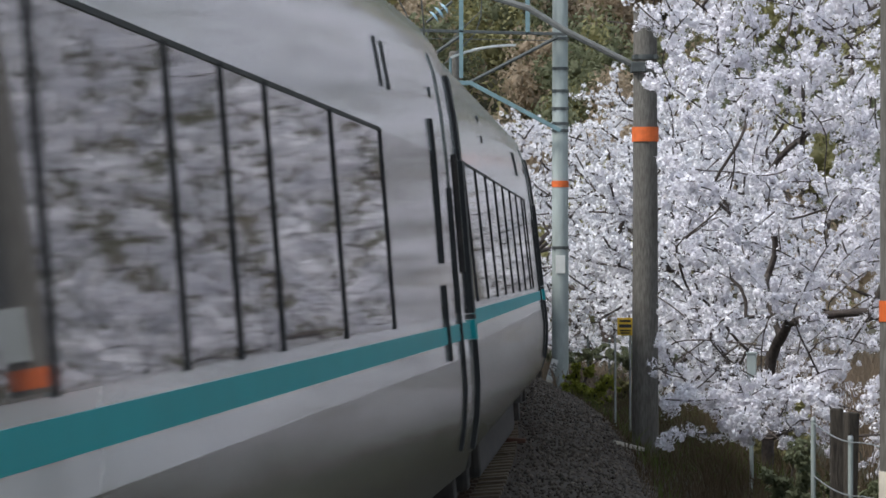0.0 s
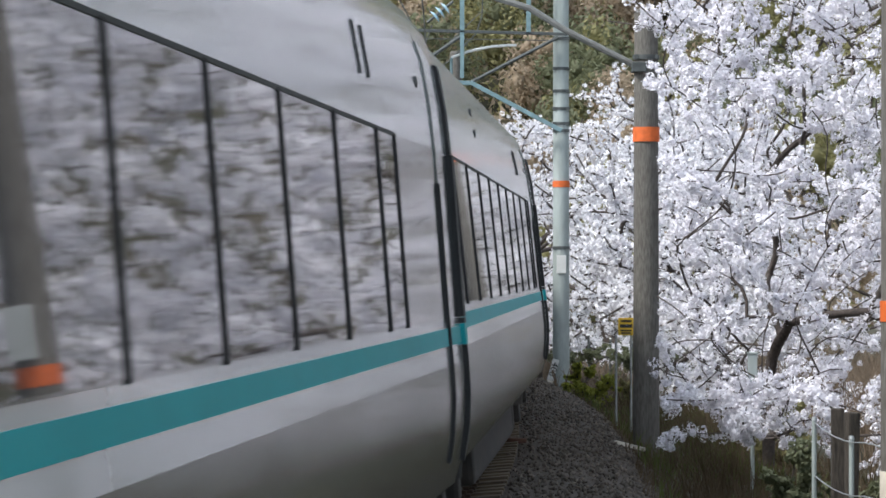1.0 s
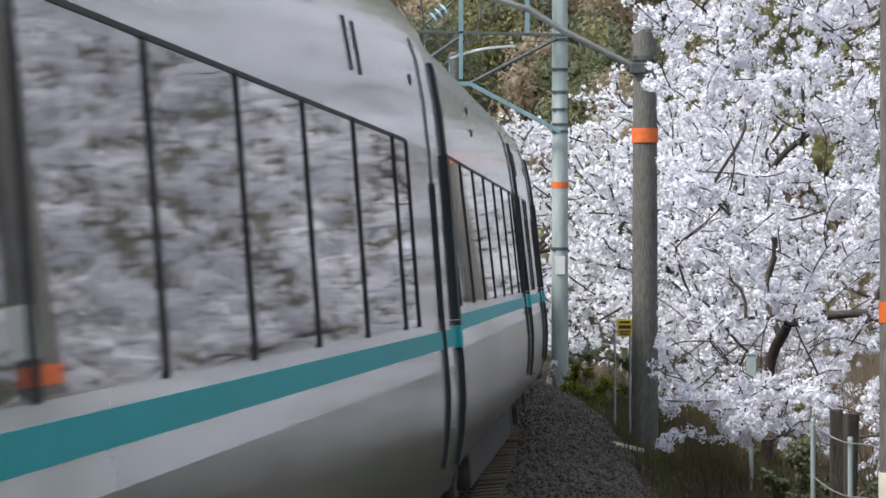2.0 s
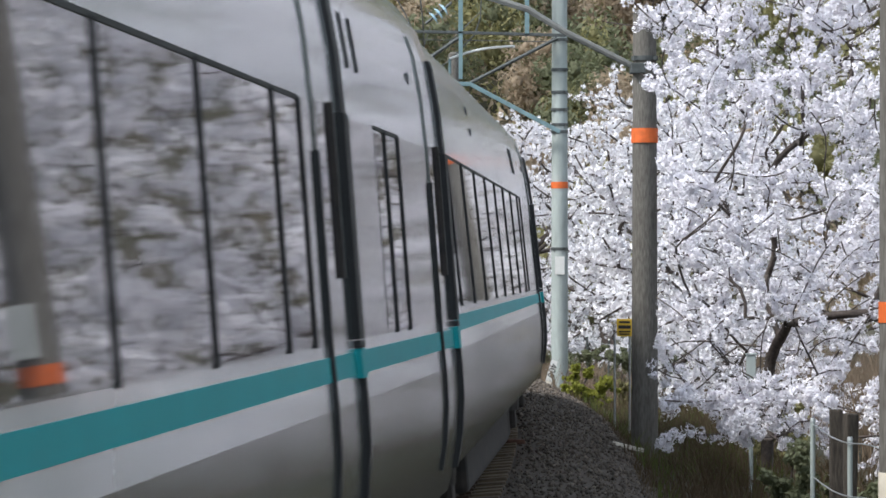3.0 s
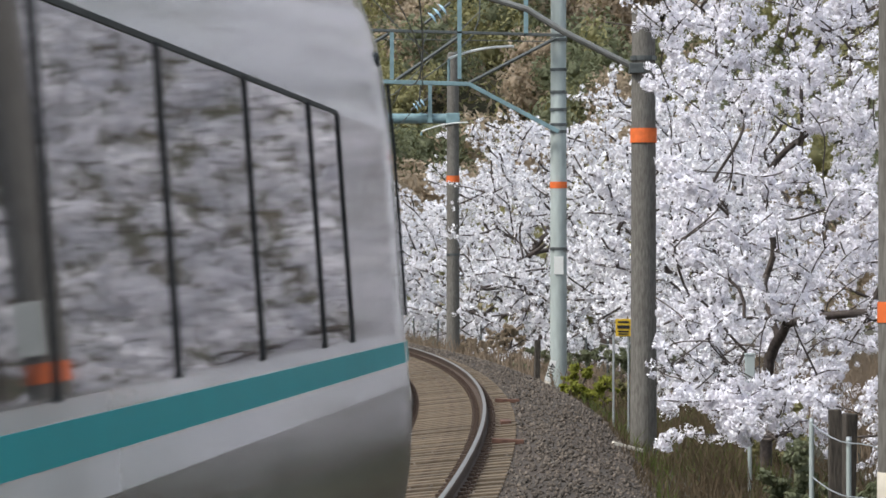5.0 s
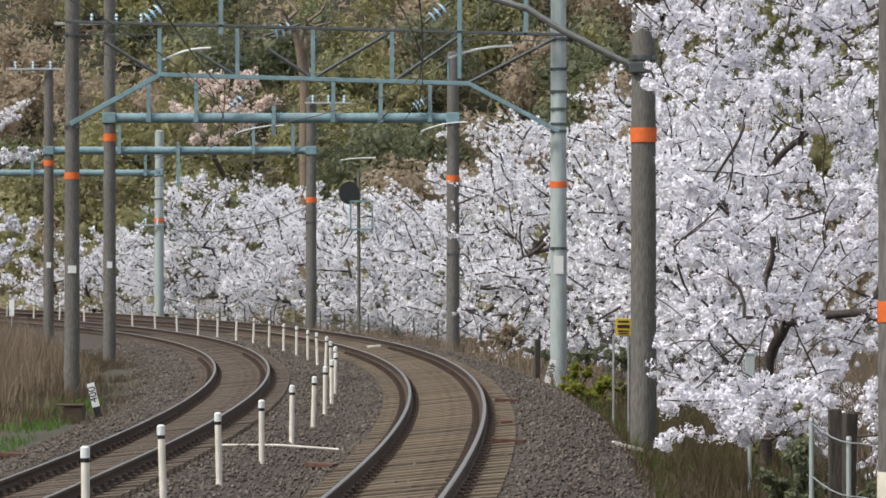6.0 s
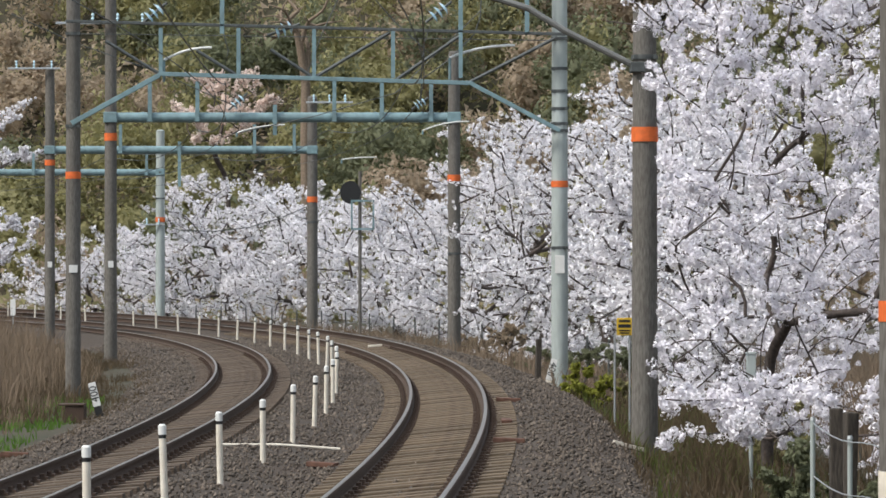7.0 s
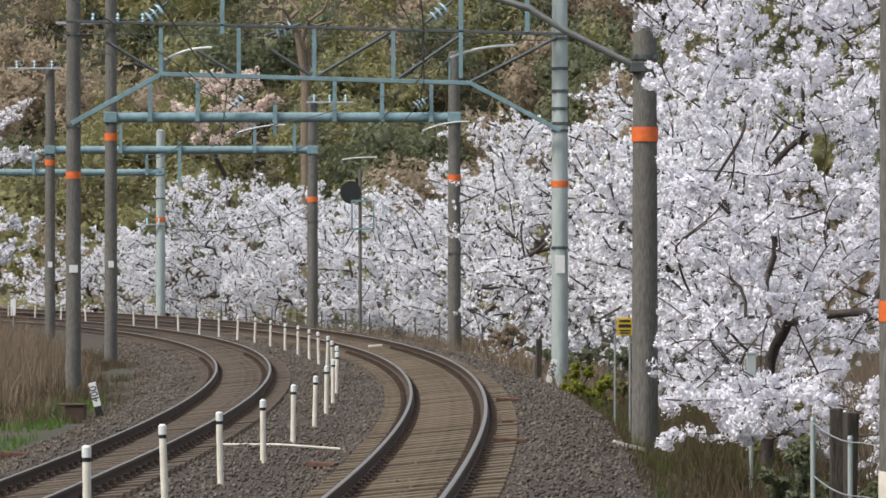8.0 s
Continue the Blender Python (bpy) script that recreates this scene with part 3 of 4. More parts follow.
def flakes(rng, centres, size, facing=None, corners=4, stray=0.45):
    """A small bent quad, turned at random, at each centre."""
    n = len(centres)
    u = rng.normal(0, 1, (n, 3))
    u /= np.linalg.norm(u, axis=1, keepdims=True)
    w = rng.normal(0, 1, (n, 3)) if facing is None else facing + rng.normal(0, stray, (n, 3))
    v = np.cross(u, w)
    if facing is not None:
        u = np.cross(v, w)
        u /= np.linalg.norm(u, axis=1, keepdims=True) + 1e-9
    v /= np.linalg.norm(v, axis=1, keepdims=True) + 1e-9
    nrm = np.cross(u, v)
    sz = size * rng.uniform(0.6, 1.4, (n, 1))
    q = np.stack([centres - u * sz, centres - v * sz * 0.8 + nrm * sz * 0.25, centres + u * sz, centres + v * sz * 0.8 + nrm * sz * 0.25], 1)
    q = q[:, :corners]
    return q.reshape(-1, 3), np.arange(corners * n).reshape(-1, corners)


def tree(name, base, fork, centre, radii, tips, clusters, per, size, thick, petals, label, category, seed, bark=None, spread=0.11, group="", boxy=2.4, extra=(), hollow=None, corners=4, clear=None, flat=0.34, loose=0.62):
    rng = np.random.default_rng(seed)
    nodes, parent, load = skeleton_of(rng, base, fork, centre, radii, tips, boxy, extra, clear, flat, 0.16 if base[1] < 65 else 0.3)
    root = empty(name, pose(*base))
    tagged(root, label, category, group)
    off = np.array(base)
    nodes = nodes - off
    limbs_mesh("trunk", nodes, parent, load, thick, bark or BARK, root, finest=0.008 if base[1] < 65 else 0.019)
    thin = np.where(load < max(6.0, load[0] * 0.05))[0]
    thin = thin[thin > 3]
    w = 1 / np.sqrt(load[thin])
    pick = rng.choice(thin, clusters, p=w / w.sum())
    u = rng.random((clusters, 1))
    c = nodes[pick] * u + nodes[parent[pick]] * (1 - u) + rng.normal(0, spread * loose, (clusters, 3)) * np.array([1, 1, 0.75])
    if clear:
        c = c[[clear(p + off, rng.random()) for p in c]]
    if hollow:
        hc, hr = np.array(hollow[0]) - off, np.array(hollow[1])
        c = c[(((c - hc) / hr) ** 2).sum(1) > 1]
    clusters = len(c)
    out = rng.normal(0, 1, (clusters * per, 3))
    out *= rng.uniform(0.55, 1.0, (clusters * per, 1)) / np.linalg.norm(out, axis=1, keepdims=True)
    out *= spread * 0.5 * np.repeat(rng.uniform(0.55, 1.35, (clusters, 1)), per, 0)
    pts = np.repeat(c, per, 0) + out
    v, f = flakes(rng, pts, size, out / (np.linalg.norm(out, axis=1, keepdims=True) + 1e-9), corners, 0.28)
    crown = big_mesh("crown", v, f, petals, root)
    tagged(crown, kind="stuff")
    return root


def at(px, py, d):
    """Place at distance d along the view."""
    return ((px - 784) * d / 6907, d, 2.07 + (470 - py) * d / 6907)


CH = "cherry tree in full pale blossom"
CHERRIES = [
    # base, fork, centre, radii, tips, clusters, thickness
    ((4.15, 50, -0.9), (4.15, 49.8, 0.95), (5.75, 46.5, 3.8), (3.8, 3.8, 4.1), 1250, 9000, 0.085),
    ((7.6, 57, -0.9), (7.2, 57, 1.2), (7.0, 56, 4.7), (3.8, 4.0, 5.2), 1150, 8600, 0.085),
    ((5.6, 74, -0.9), (5.2, 74, 0.8), (4.7, 73, 2.6), (2.1, 4.5, 2.6), 300, 5000, 0.16),
    ((6.4, 88, -0.9), (5.9, 88, 1.0), (5.2, 88, 3.2), (2.7, 4.5, 3.0), 300, 4600, 0.18),
    ((4.6, 103, -0.9), (4.2, 103, 1.0), (3.6, 102, 2.9), (2.7, 4.5, 3.2), 300, 4800, 0.18),
    ((3.2, 118, -0.9), (2.8, 118, 1.0), (2.2, 118, 3.0), (3.0, 4.5, 3.3), 300, 4600, 0.18),
    ((1.6, 132, -0.9), (1.2, 132, 1.0), (0.7, 132, 2.6), (3.0, 4.5, 2.6), 260, 4200, 0.18),
    ((-1.6, 146, -0.9), (-1.9, 146, 1.0), (-2.2, 146, 2.4), (3.2, 4.5, 2.3), 260, 4200, 0.18),
    ((-5.2, 158, -0.9), (-5.4, 158, 1.0), (-5.6, 158, 2.7), (3.3, 4.5, 2.6), 260, 4200, 0.18),
    ((-9.0, 168, -0.9), (-9.2, 168, 1.0), (-9.4, 168, 3.0), (3.4, 4.5, 2.8), 260, 4200, 0.18),
    ((-12.6, 178, -0.9), (-12.8, 178, 0.9), (-13.0, 178, 1.9), (3.3, 4.5, 2.0), 220, 3600, 0.18),
    ((-16.6, 186, -0.9), (-16.8, 186, 0.8), (-17.0, 186, 1.2), (3.4, 4.5, 1.8), 200, 3200, 0.18),
]


def off_the_pole(p, chance):
    """Boughs are cut back along the concrete pole, but for a few tufts, and reach over its top."""
    z = p[2]
    edge = 0.0465 if z > 4.97 else 0.0566 if z > 4.4 else 0.0512 if z > 3.77 else 0.0556 if z > 0.9 else 0.0525
    return p[0] / p[1] > edge - (0.0025 if chance < 0.35 else 0.0) - (0.003 if chance < 0.08 else 0.0)


def off_the_steel_pole(p, chance):
    """The low boughs stay clear of the steel pole and of the bush behind it."""
    return p[0] / p[1] > 0.0342 and not (p[2] < 0.75 + 0.2 * chance and p[0] < 3.8)


for i, (b, fk, c, r, tips, clusters, th) in enumerate(CHERRIES):
    near = b[1] < 65
    if not near:
        c, r = (c[0], c[1], c[2] - 0.35), (r[0], r[1], r[2] + 0.45)
    tree("cherry_tree", b, fk, c, r, int(tips * (1.0 if near else 1.4)), int(clusters * (1.12 if near else 0.86 if b[1] < 120 else 1.15)), 32 if near else 13, 0.025 if near else 0.043,
         th, PETAL if near else PETAL_FAR, CH + (" with dark limbs over the fence" if near else " outside the curve"), "cherry tree", 40 + i,
         spread=0.125 if near else 0.135, boxy=3.2 if near else 2.4, group="cherry trees", corners=3,
         extra=[((3.3, 44, 0.42), (1.0, 1.0, 0.45), 48), ((4.7, 43, 0.5), (1.4, 1.2, 0.5), 20)] if i == 0 else (),
         hollow=((3.6, 45.5, 1.1), (1.1, 2.5, 0.32)) if i == 0 else None, clear=off_the_pole if near else off_the_steel_pole if i == 2 else None,
         flat=0.36 if near else 0.45, loose=0.56 if near else 0.95)
tree("cherry_tree", (-26.5, 192, 0), (-26.3, 192, 3), (-22.6, 188, 8.0), (3.0, 3, 1.6), 90, 1300, 9, 0.055, 0.16, PETAL_FAR, "cherry tree in blossom at the foot of the hill", "cherry tree", 71, spread=0.18, group="cherry trees")
tree("cherry_tree", (-23.5, 170, -0.6), (-23.2, 170, 1.4), (-21, 168, 3.2), (3.0, 3, 1.5), 100, 1500, 9, 0.055, 0.16, PETAL_FAR, "cherry tree in blossom beside the far track", "cherry tree", 72, spread=0.18, group="cherry trees")


def hill_woods():
    """Far woods on the hillside: trunks and crowns of many kinds."""
    rng = np.random.default_rng(9)
    bm = bmesh.new()
    bmesh.ops.create_icosphere(bm, subdivisions=1, radius=1.0)
    unit = np.array([v.co[:] for v in bm.verts])
    ball = np.array([[v.index for v in f.verts] for f in bm.faces])
    bm.free()
    kinds = [("olive_woods", LEAF_OLIVE, 0.40), ("evergreen_woods", LEAF_DARK, 0.28), ("budding_woods", LEAF_BROWN, 0.32)]
    pts = []
    while len(pts) < 430:
        y = rng.uniform(184, 330)
        x = rng.uniform(-0.125, 0.125) * y + rng.normal(0, 2)
        z = float(ground_height(np.array(x), np.array(y)))
        if z < 0.6 and rng.random() < 0.7:
            continue
        pts.append((x, y, z))
    pts = np.array(pts)
    kind = np.array([noise.noise((p[0] * 0.05, p[1] * 0.05, 3.0)) for p in pts]) + rng.normal(0, 0.16, len(pts))
    lab = np.digitize(kind, np.quantile(kind, [0.46, 0.68]))
    lab[(pts[:, 0] < -0.092 * pts[:, 1]) & (pts[:, 2] > 7)] = 2
    for k, (name, mat, _) in enumerate(kinds):
        q, core_v, way = [], [], []
        for p in pts[lab == k]:
            R = rng.uniform(1.7, 3.4)
            h = R * rng.uniform(0.8, 1.25)
            mid = p + np.array([0, 0, h * 1.0])
            lumps = [(mid + rng.normal(0, 0.42, 3) * np.array([R, R, h]), R * rng.uniform(0.35, 0.6)) for _ in range(6)]
            for c, r in lumps:
                n = int(130 * r * r) + 30
                d = rng.normal(0, 1, (n, 3))
                d /= np.linalg.norm(d, axis=1, keepdims=True)
                q.append(c + d * r * rng.uniform(0.55, 1.12, (n, 1)))
                way.append(d)
                core_v.append(c + unit * r * rng.uniform(0.2, 0.5, (len(unit), 1)))
        v, f = flakes(rng, np.concatenate(q), 0.19, np.concatenate(way) * 0.6, 3)
        tri = f
        core = (np.arange(len(core_v))[:, None, None] * len(unit) + ball[None]).reshape(-1, 3) + len(v)
        ob = big_mesh(name, np.concatenate([v] + core_v), np.concatenate([tri, core]), mat)
        tagged(ob, ("olive-green spring woods", "dark evergreen woods", "brown budding bare woods")[k] + " covering the hillside", "woods", kind="stuff")


def hill_undergrowth():
    """Low brush that covers the slope between the crowns."""
    rng = np.random.default_rng(17)
    for name, mat, label in (("hill_brush", LEAF_BROWN, "dry brown brush"), ("hill_scrub", LEAF_OLIVE, "olive scrub")):
        y = rng.uniform(184, 300, 26000)
        x = rng.uniform(-0.125, 0.125, 26000) * y
        z = ground_height(x, y) + rng.uniform(0, 1.1, 26000)
        v, f = flakes(rng, np.stack([x, y, z], -1), 0.28, corners=3)
        tagged(big_mesh(name, v, f, mat), label + " covering the slope between the trees", "brush", kind="stuff")


hill_undergrowth()
hill_woods()
tree("cherry_tree", (-10.6, 192, 3), (-10.5, 192, 6.5), (-10.6, 190, 9.6), (2.2, 2, 1.7), 110, 1300, 9, 0.055, 0.13, PETAL_WARM, "peach-tinted wild cherry tree in bloom on the hillside", "cherry tree", 77, spread=0.2)

for k, (x, y) in enumerate(((8.3, 37),)):
    tree("cherry_tree", (x, y, -0.9), (x, y, 1.0), (x, y, 3.4), (2.7, 3.2, 3.6), 320, 3400, 15, 0.032, 0.13, PETAL, "cherry tree in full pale blossom beside the fence", "cherry tree", 130 + k, spread=0.14, group="cherry trees", boxy=3.0, corners=3)
for k, (x, y, hh) in enumerate(((8.4, 30, 5.5), (8.4, 24, 5.5), (8.2, 18, 5.5), (9.5, 14, 6.0))):
    tree("evergreen_tree", (x, y, -0.9), (x, y, 0.6), (x, y, hh / 2 - 0.4), (2.4, 3.4, hh / 2), 160, 1200, 12, 0.07, 0.14, LEAF_DARK, "dark evergreen tree beside the fence", "tree", 120 + k, spread=0.24, group="evergreen trees")

# ---------- verges: stones, grass, shrubs ----------
def scatter_stones():
    rng = np.random.default_rng(21)
    n = 62000
    s = 26 + 100 * rng.random(n) ** 1.6
    o = rng.uniform(-6.2, 2.55, n)
    keep = (np.abs(o) > 1.02) & (np.abs(o + APART) > 1.02) | (rng.random(n) < 0.10)
    s, o = s[keep], o[keep]
    x, y, th = line_at(s, o)
    c = np.stack([x, y, bed_height(s, o) + 0.012], -1)
    base = np.array([(1, 0, 0), (-1, 0, 0), (0, 1, 0), (0, -1, 0), (0, 0, 1), (0, 0, -1)], float)
    f = np.array([(0, 2, 4), (2, 1, 4), (1, 3, 4), (3, 0, 4), (2, 0, 5), (1, 2, 5), (3, 1, 5), (0, 3, 5)])
    m = len(c)
    size = rng.uniform(0.011, 0.026, (m, 1, 1)) * rng.uniform(0.6, 1.4, (m, 1, 3)) * (1 + 0.4 * np.clip((s - 45) / 70, 0, 1))[:, None, None]
    turn = rng.normal(0, 0.35, (m, 6, 3))
    v = c[:, None] + (base[None] + turn) * size
    ob = big_mesh("ballast_stones", v.reshape(-1, 3), (np.arange(m)[:, None, None] * 6 + f[None]).reshape(-1, 3), STONE)
    tagged(ob, "loose grey and brown ballast stones between the tracks", "gravel", kind="stuff")


scatter_stones()


def blades(name, spots, heights, width, mat, label, seed, leaning=0.35):
    rng = np.random.default_rng(seed)
    n = len(spots)
    a = rng.uniform(0, 2 * math.pi, n)
    side = np.stack([np.cos(a), np.sin(a), np.zeros(n)], -1) * width * rng.uniform(0.6, 1.5, (n, 1))
    bend = rng.normal(0, leaning, (n, 3)) * heights[:, None]
    bend[:, 2] = 0
    up = np.stack([np.zeros(n), np.zeros(n), heights], -1)
    q = np.stack([spots - side, spots + side, spots + side * 0.7 + up * 0.6 + bend * 0.35, spots - side * 0.7 + up * 0.6 + bend * 0.35,
                  spots + up + bend - side * 0.1, spots + up + bend + side * 0.1], 1)
    k = np.arange(n)[:, None] * 6
    f = np.concatenate([k + np.array([[0, 1, 2, 3]]), k + np.array([[3, 2, 5, 4]])])
    ob = big_mesh(name, q.reshape(-1, 3), f, mat)
    tagged(ob, label, "grass", kind="stuff")
    return ob


def verge_spots(rng, n, s1, s2, o1, o2, power=1.0):
    s = s1 + (s2 - s1) * rng.random(n) ** power
    o = rng.uniform(o1, o2, n)
    x, y, th = line_at(s, o)
    z = np.maximum(np.where((o > -7.2) & (o < 2.9), bed_height(s, o), -9), ground_height(x, y)) - 0.02
    return np.stack([x, y, z], -1), s, o


def grasses():
    rng = np.random.default_rng(33)
    p, s, o = verge_spots(rng, 15000, 30, 76, 2.35, 5.2, 1.3)
    patch = np.array([noise.noise((a[0] * 1.1, a[1] * 0.35, 1.0)) for a in p])
    blades("dry_verge_grass", p, rng.uniform(0.12, 0.42, len(p)) * (1 + 0.9 * patch) * np.clip((o - 2.0) / 1.2, 0.35, 1), 0.006, DRY_GRASS, "dry brown grass on the verge under the cherry trees", 1)
    p, s, o = verge_spots(rng, 6000, 31, 74, 2.5, 5.2, 1.2)
    patch = np.array([noise.noise((a[0] * 0.9, a[1] * 0.3, 5.0)) for a in p])
    p, hgt = p[patch > 0.0], rng.uniform(0.1, 0.35, int((patch > 0.0).sum()))
    blades("green_verge_grass", p, hgt, 0.007, GREEN_GRASS, "young green grass among dry stalks on the verge", 2)
    p, s, o = verge_spots(rng, 9000, 50, 82, 5.6, 11.5)
    blades("dry_thicket", p, rng.uniform(0.5, 1.5, len(p)), 0.01, REED, "dense dry thicket of stalks behind the cherry trunks", 7, 0.3)
    p, s, o = verge_spots(rng, 5000, 74, 150, 2.3, 5.0)
    blades("far_verge_grass", p, rng.uniform(0.2, 0.7, len(p)), 0.012, REED, "dry straw grass behind the outer curve", 3)
    p, s, o = verge_spots(rng, 15000, 61, 130, -14, -6.9, 1.2)
    tall = np.clip((-o - 6.9 + 0.8 * np.sin(s * 0.9)) / 2.4, 0.1, 1) * np.clip((s - 52) / 18, 0.25, 1)
    blades("tall_dry_reeds", p, rng.uniform(0.55, 1.45, len(p)) * tall, 0.011, REED, "tall dry reeds beside the inner track", 4, 0.2)
    p, s, o = verge_spots(rng, 20000, 40, 118, -9.5, -5.5)
    patch = np.array([noise.noise((a[0] * 0.7, a[1] * 0.2, 2.0)) for a in p])
    p, o = p[patch > -0.15], o[patch > -0.15]
    blades("short_dry_grass", p, rng.uniform(0.08, 0.3, len(p)) * np.clip((-o - 5.2) / 1.5, 0.3, 1.4), 0.008, DRY_GRASS, "short dry grass spreading over the ballast edge", 6)
    p, s, o = verge_spots(rng, 9000, 38, 76, -10, -6.3)
    patch = np.array([noise.noise((a[0] * 0.8, a[1] * 0.25, 8.0)) for a in p])
    p = p[patch > -0.1]
    blades("green_trackside_grass", p, rng.uniform(0.05, 0.2, len(p)), 0.011, LAWN, "short green grass beside the inner track", 5)


grasses()


def shrub(x, y, z, r, h, mat, label, seed, n=1500):
    tree("shrub", (x, y, z - 0.1), (x, y, z + h * 0.2), (x, y, z + h * 0.55), (r, r * 0.8, h * 0.5), 60, n, 5, 0.026, 0.02, mat, label, "shrub", seed, spread=0.05)


shrub(2.72, 71.5, -0.6, 0.48, 0.85, LEAF_FRESH, "bright yellow-green leafy shrub behind the steel pole", 201)
shrub(3.7, 74.5, -0.65, 0.5, 0.5, LEAF_OLIVE, "low olive shrub at the foot of the trees", 202)
shrub(4.55, 52, -0.75, 0.4, 1.0, LEAF_OLIVE, "olive shrub under the cherry branches", 203)
shrub(3.45, 38, -0.8, 0.28, 1.15, LEAF_DARK, "dark green shrub beside the fence posts", 204, 1500)
shrub(3.95, 37, -0.85, 0.4, 0.95, LEAF_DARK, "dark green bush behind the timber posts", 210)
shrub(3.62, 36.5, -0.85, 0.3, 0.8, LEAF_OLIVE, "olive bush behind the timber posts", 211)
shrub(1.0, 110, -0.6, 0.7, 0.7, LEAF_BROWN, "dry brown bush behind the outer pole", 205)
shrub(1.7, 99, -0.6, 0.6, 1.2, LEAF_BROWN, "tall tawny bush beside the outer track", 206)
shrub(2.6, 92, -0.6, 0.8, 0.7, LEAF_DARK, "dark undergrowth below the cherry trees", 207)
shrub(3.3, 84, -0.6, 0.8, 0.9, LEAF_DARK, "dark undergrowth beside the fence", 208)
shrub(4.2, 80, -0.6, 0.9, 1.0, LEAF_DARK, "dark tangled undergrowth near the cherry trunk", 209)


# ---------- signs, fences, small things ----------
def text_mesh(body, size, mat, parent, m):
    cu = bpy.data.curves.new("digits", "FONT")
    cu.body, cu.size, cu.extrude = body, size, 0.002
    cu.align_x, cu.align_y = "CENTER", "CENTER"
    tmp = bpy.data.objects.new("digits", cu)
    scene.collection.objects.link(tmp)
    me = bpy.data.meshes.new_from_object(tmp.evaluated_get(bpy.context.evaluated_depsgraph_get()))
    bpy.data.objects.remove(tmp)
    me.materials.clear()
    me.materials.append(mat)
    ob = new("digits", me)
    ob.parent = parent
    ob.matrix_local = m
    return ob


def curve_sign(x, y, z, lean, black_part, label):
    """A curve board with the radius written up its length."""
    root = empty("curve_sign", pose(x, y, z, 0, lean, 0))
    tagged(root, label, "sign", "curve signs")
    bm = bmesh.new()
    box(bm, 0, 0, 0.4, 0.13, 0.035, 0.42, 0.006)
    part("board", bm, WHITE, root, "white board")
    bm = bmesh.new()
    box(bm, 0, 0, (0.19 - 0.15) / 2, 0.125, 0.035, 0.33, 0.006)
    part("foot", bm, BLACK if black_part else POST_WHITE, root, "black painted foot")
    text_mesh("400", 0.19, BLACK, root, Matrix.Translation((0, -0.02, 0.41)) @ pose(0, 0, 0, 90, 0, 0) @ pose(0, 0, 0, 0, 0, 90 if black_part else -90))


curve_sign(2.02, 76.5, -0.36, 16, False, "white curve board reading 400 leaning at the steel pole")
curve_sign(-5.93, 67.5, -0.55, -14, True, "white and black curve board reading 400 beside the track")


def lineside_box():
    root = empty("trackside_box", pose(-6.35, 67.5, -0.6))
    tagged(root, "dark rusty trackside box with a flat lid", "box")
    bm = bmesh.new()
    box(bm, 0, 0, 0.1, 0.34, 0.45, 0.3, 0.02)
    part("body", bm, RAIL_SIDE, root)
    bm = bmesh.new()
    box(bm, -0.06, 0, 0.265, 0.46, 0.5, 0.03, 0.01)
    part("lid", bm, RAIL_SIDE, root)


lineside_box()


def warning_sign():
    root = empty("warning_sign", pose(2.79, 60, -0.75))
    tagged(root, "small yellow warning sign with black lines on thin posts", "sign")
    bm = bmesh.new()
    box(bm, 0, 0, 1.88, 0.24, 0.02, 0.27, 0.006)
    part("panel", bm, YELLOW, root, "yellow panel")
    for zc, w, hh in ((1.965, 0.17, 0.03), (1.89, 0.19, 0.05), (1.82, 0.17, 0.025), (1.78, 0.15, 0.02)):
        bm = bmesh.new()
        box(bm, 0, -0.013, zc, w, 0.006, hh)
        part("lettering_bar", bm, BLACK, root, "black bar of lettering")
    for x in (-0.15, 0.08):
        bm = bmesh.new()
        rod(bm, (x, 0.03, -0.1), (x, 0.03, 1.75), 0.018)
        part("post", bm, GALV, root)


warning_sign()


def fence_near():
    root = empty("timber_post", pose(3.42, 34, -0.8))
    tagged(root, "old dark split timber post with a weathered top", "fence post", "timber posts")
    bm = bmesh.new()
    box(bm, 0, 0, 0.65, 0.11, 0.13, 1.95, 0.015)
    for v in bm.verts:
        v.co += Vector((noise.noise(v.co * 3), noise.noise(v.co * 3 + Vector((7, 0, 0))), 0)) * 0.015
    part("shaft", bm, WOOD_POST, root)
    copy_thing(root, pose(3.55, 34.4, -0.85, 0, 1.5, 20))
    copy_thing(root, pose(1.92, 79.5, -1.05, 0, 1, 10))
    copy_thing(root, pose(5.2, 70, -1.0, 0, 2, 10))
    pipe = empty("pipe_post", pose(3.22, 34.0, -0.8))
    tagged(pipe, "thin pale green steel fence post", "fence post", "pipe posts")
    bm = bmesh.new()
    rod(bm, (0, 0, -0.1), (0, 0, 1.52), 0.022, seg=14)
    part("pipe", bm, GREEN_STEEL, pipe)
    bm = bmesh.new()
    rod(bm, (0, 0, 1.52), (0, 0, 1.55), 0.027, 0.02, 14)
    part("cap", bm, GALV, pipe)
    for m in (pose(3.44, 33, -0.92), pose(3.74, 31, -0.98)):
        copy_thing(pipe, m)
    for za, zb in ((0.7, 0.48), (0.24, 0.05)):
        wire = new("fence_wire")
        tagged(wire, "pale stranded wire sagging between the fence posts", "wire", "fence wires")
        pts = []
        for i in range(13):
            u = i / 12
            pts.append((3.22 + 0.65 * u, 34.0 - 3.6 * u, za + (zb - za) * u - 0.06 * math.sin(math.pi * min(1, u * 2.2))))
        bm = bmesh.new()
        bent_rod(bm, pts, 0.006, 6)
        part("strand", bm, GALV, wire)


fence_near()


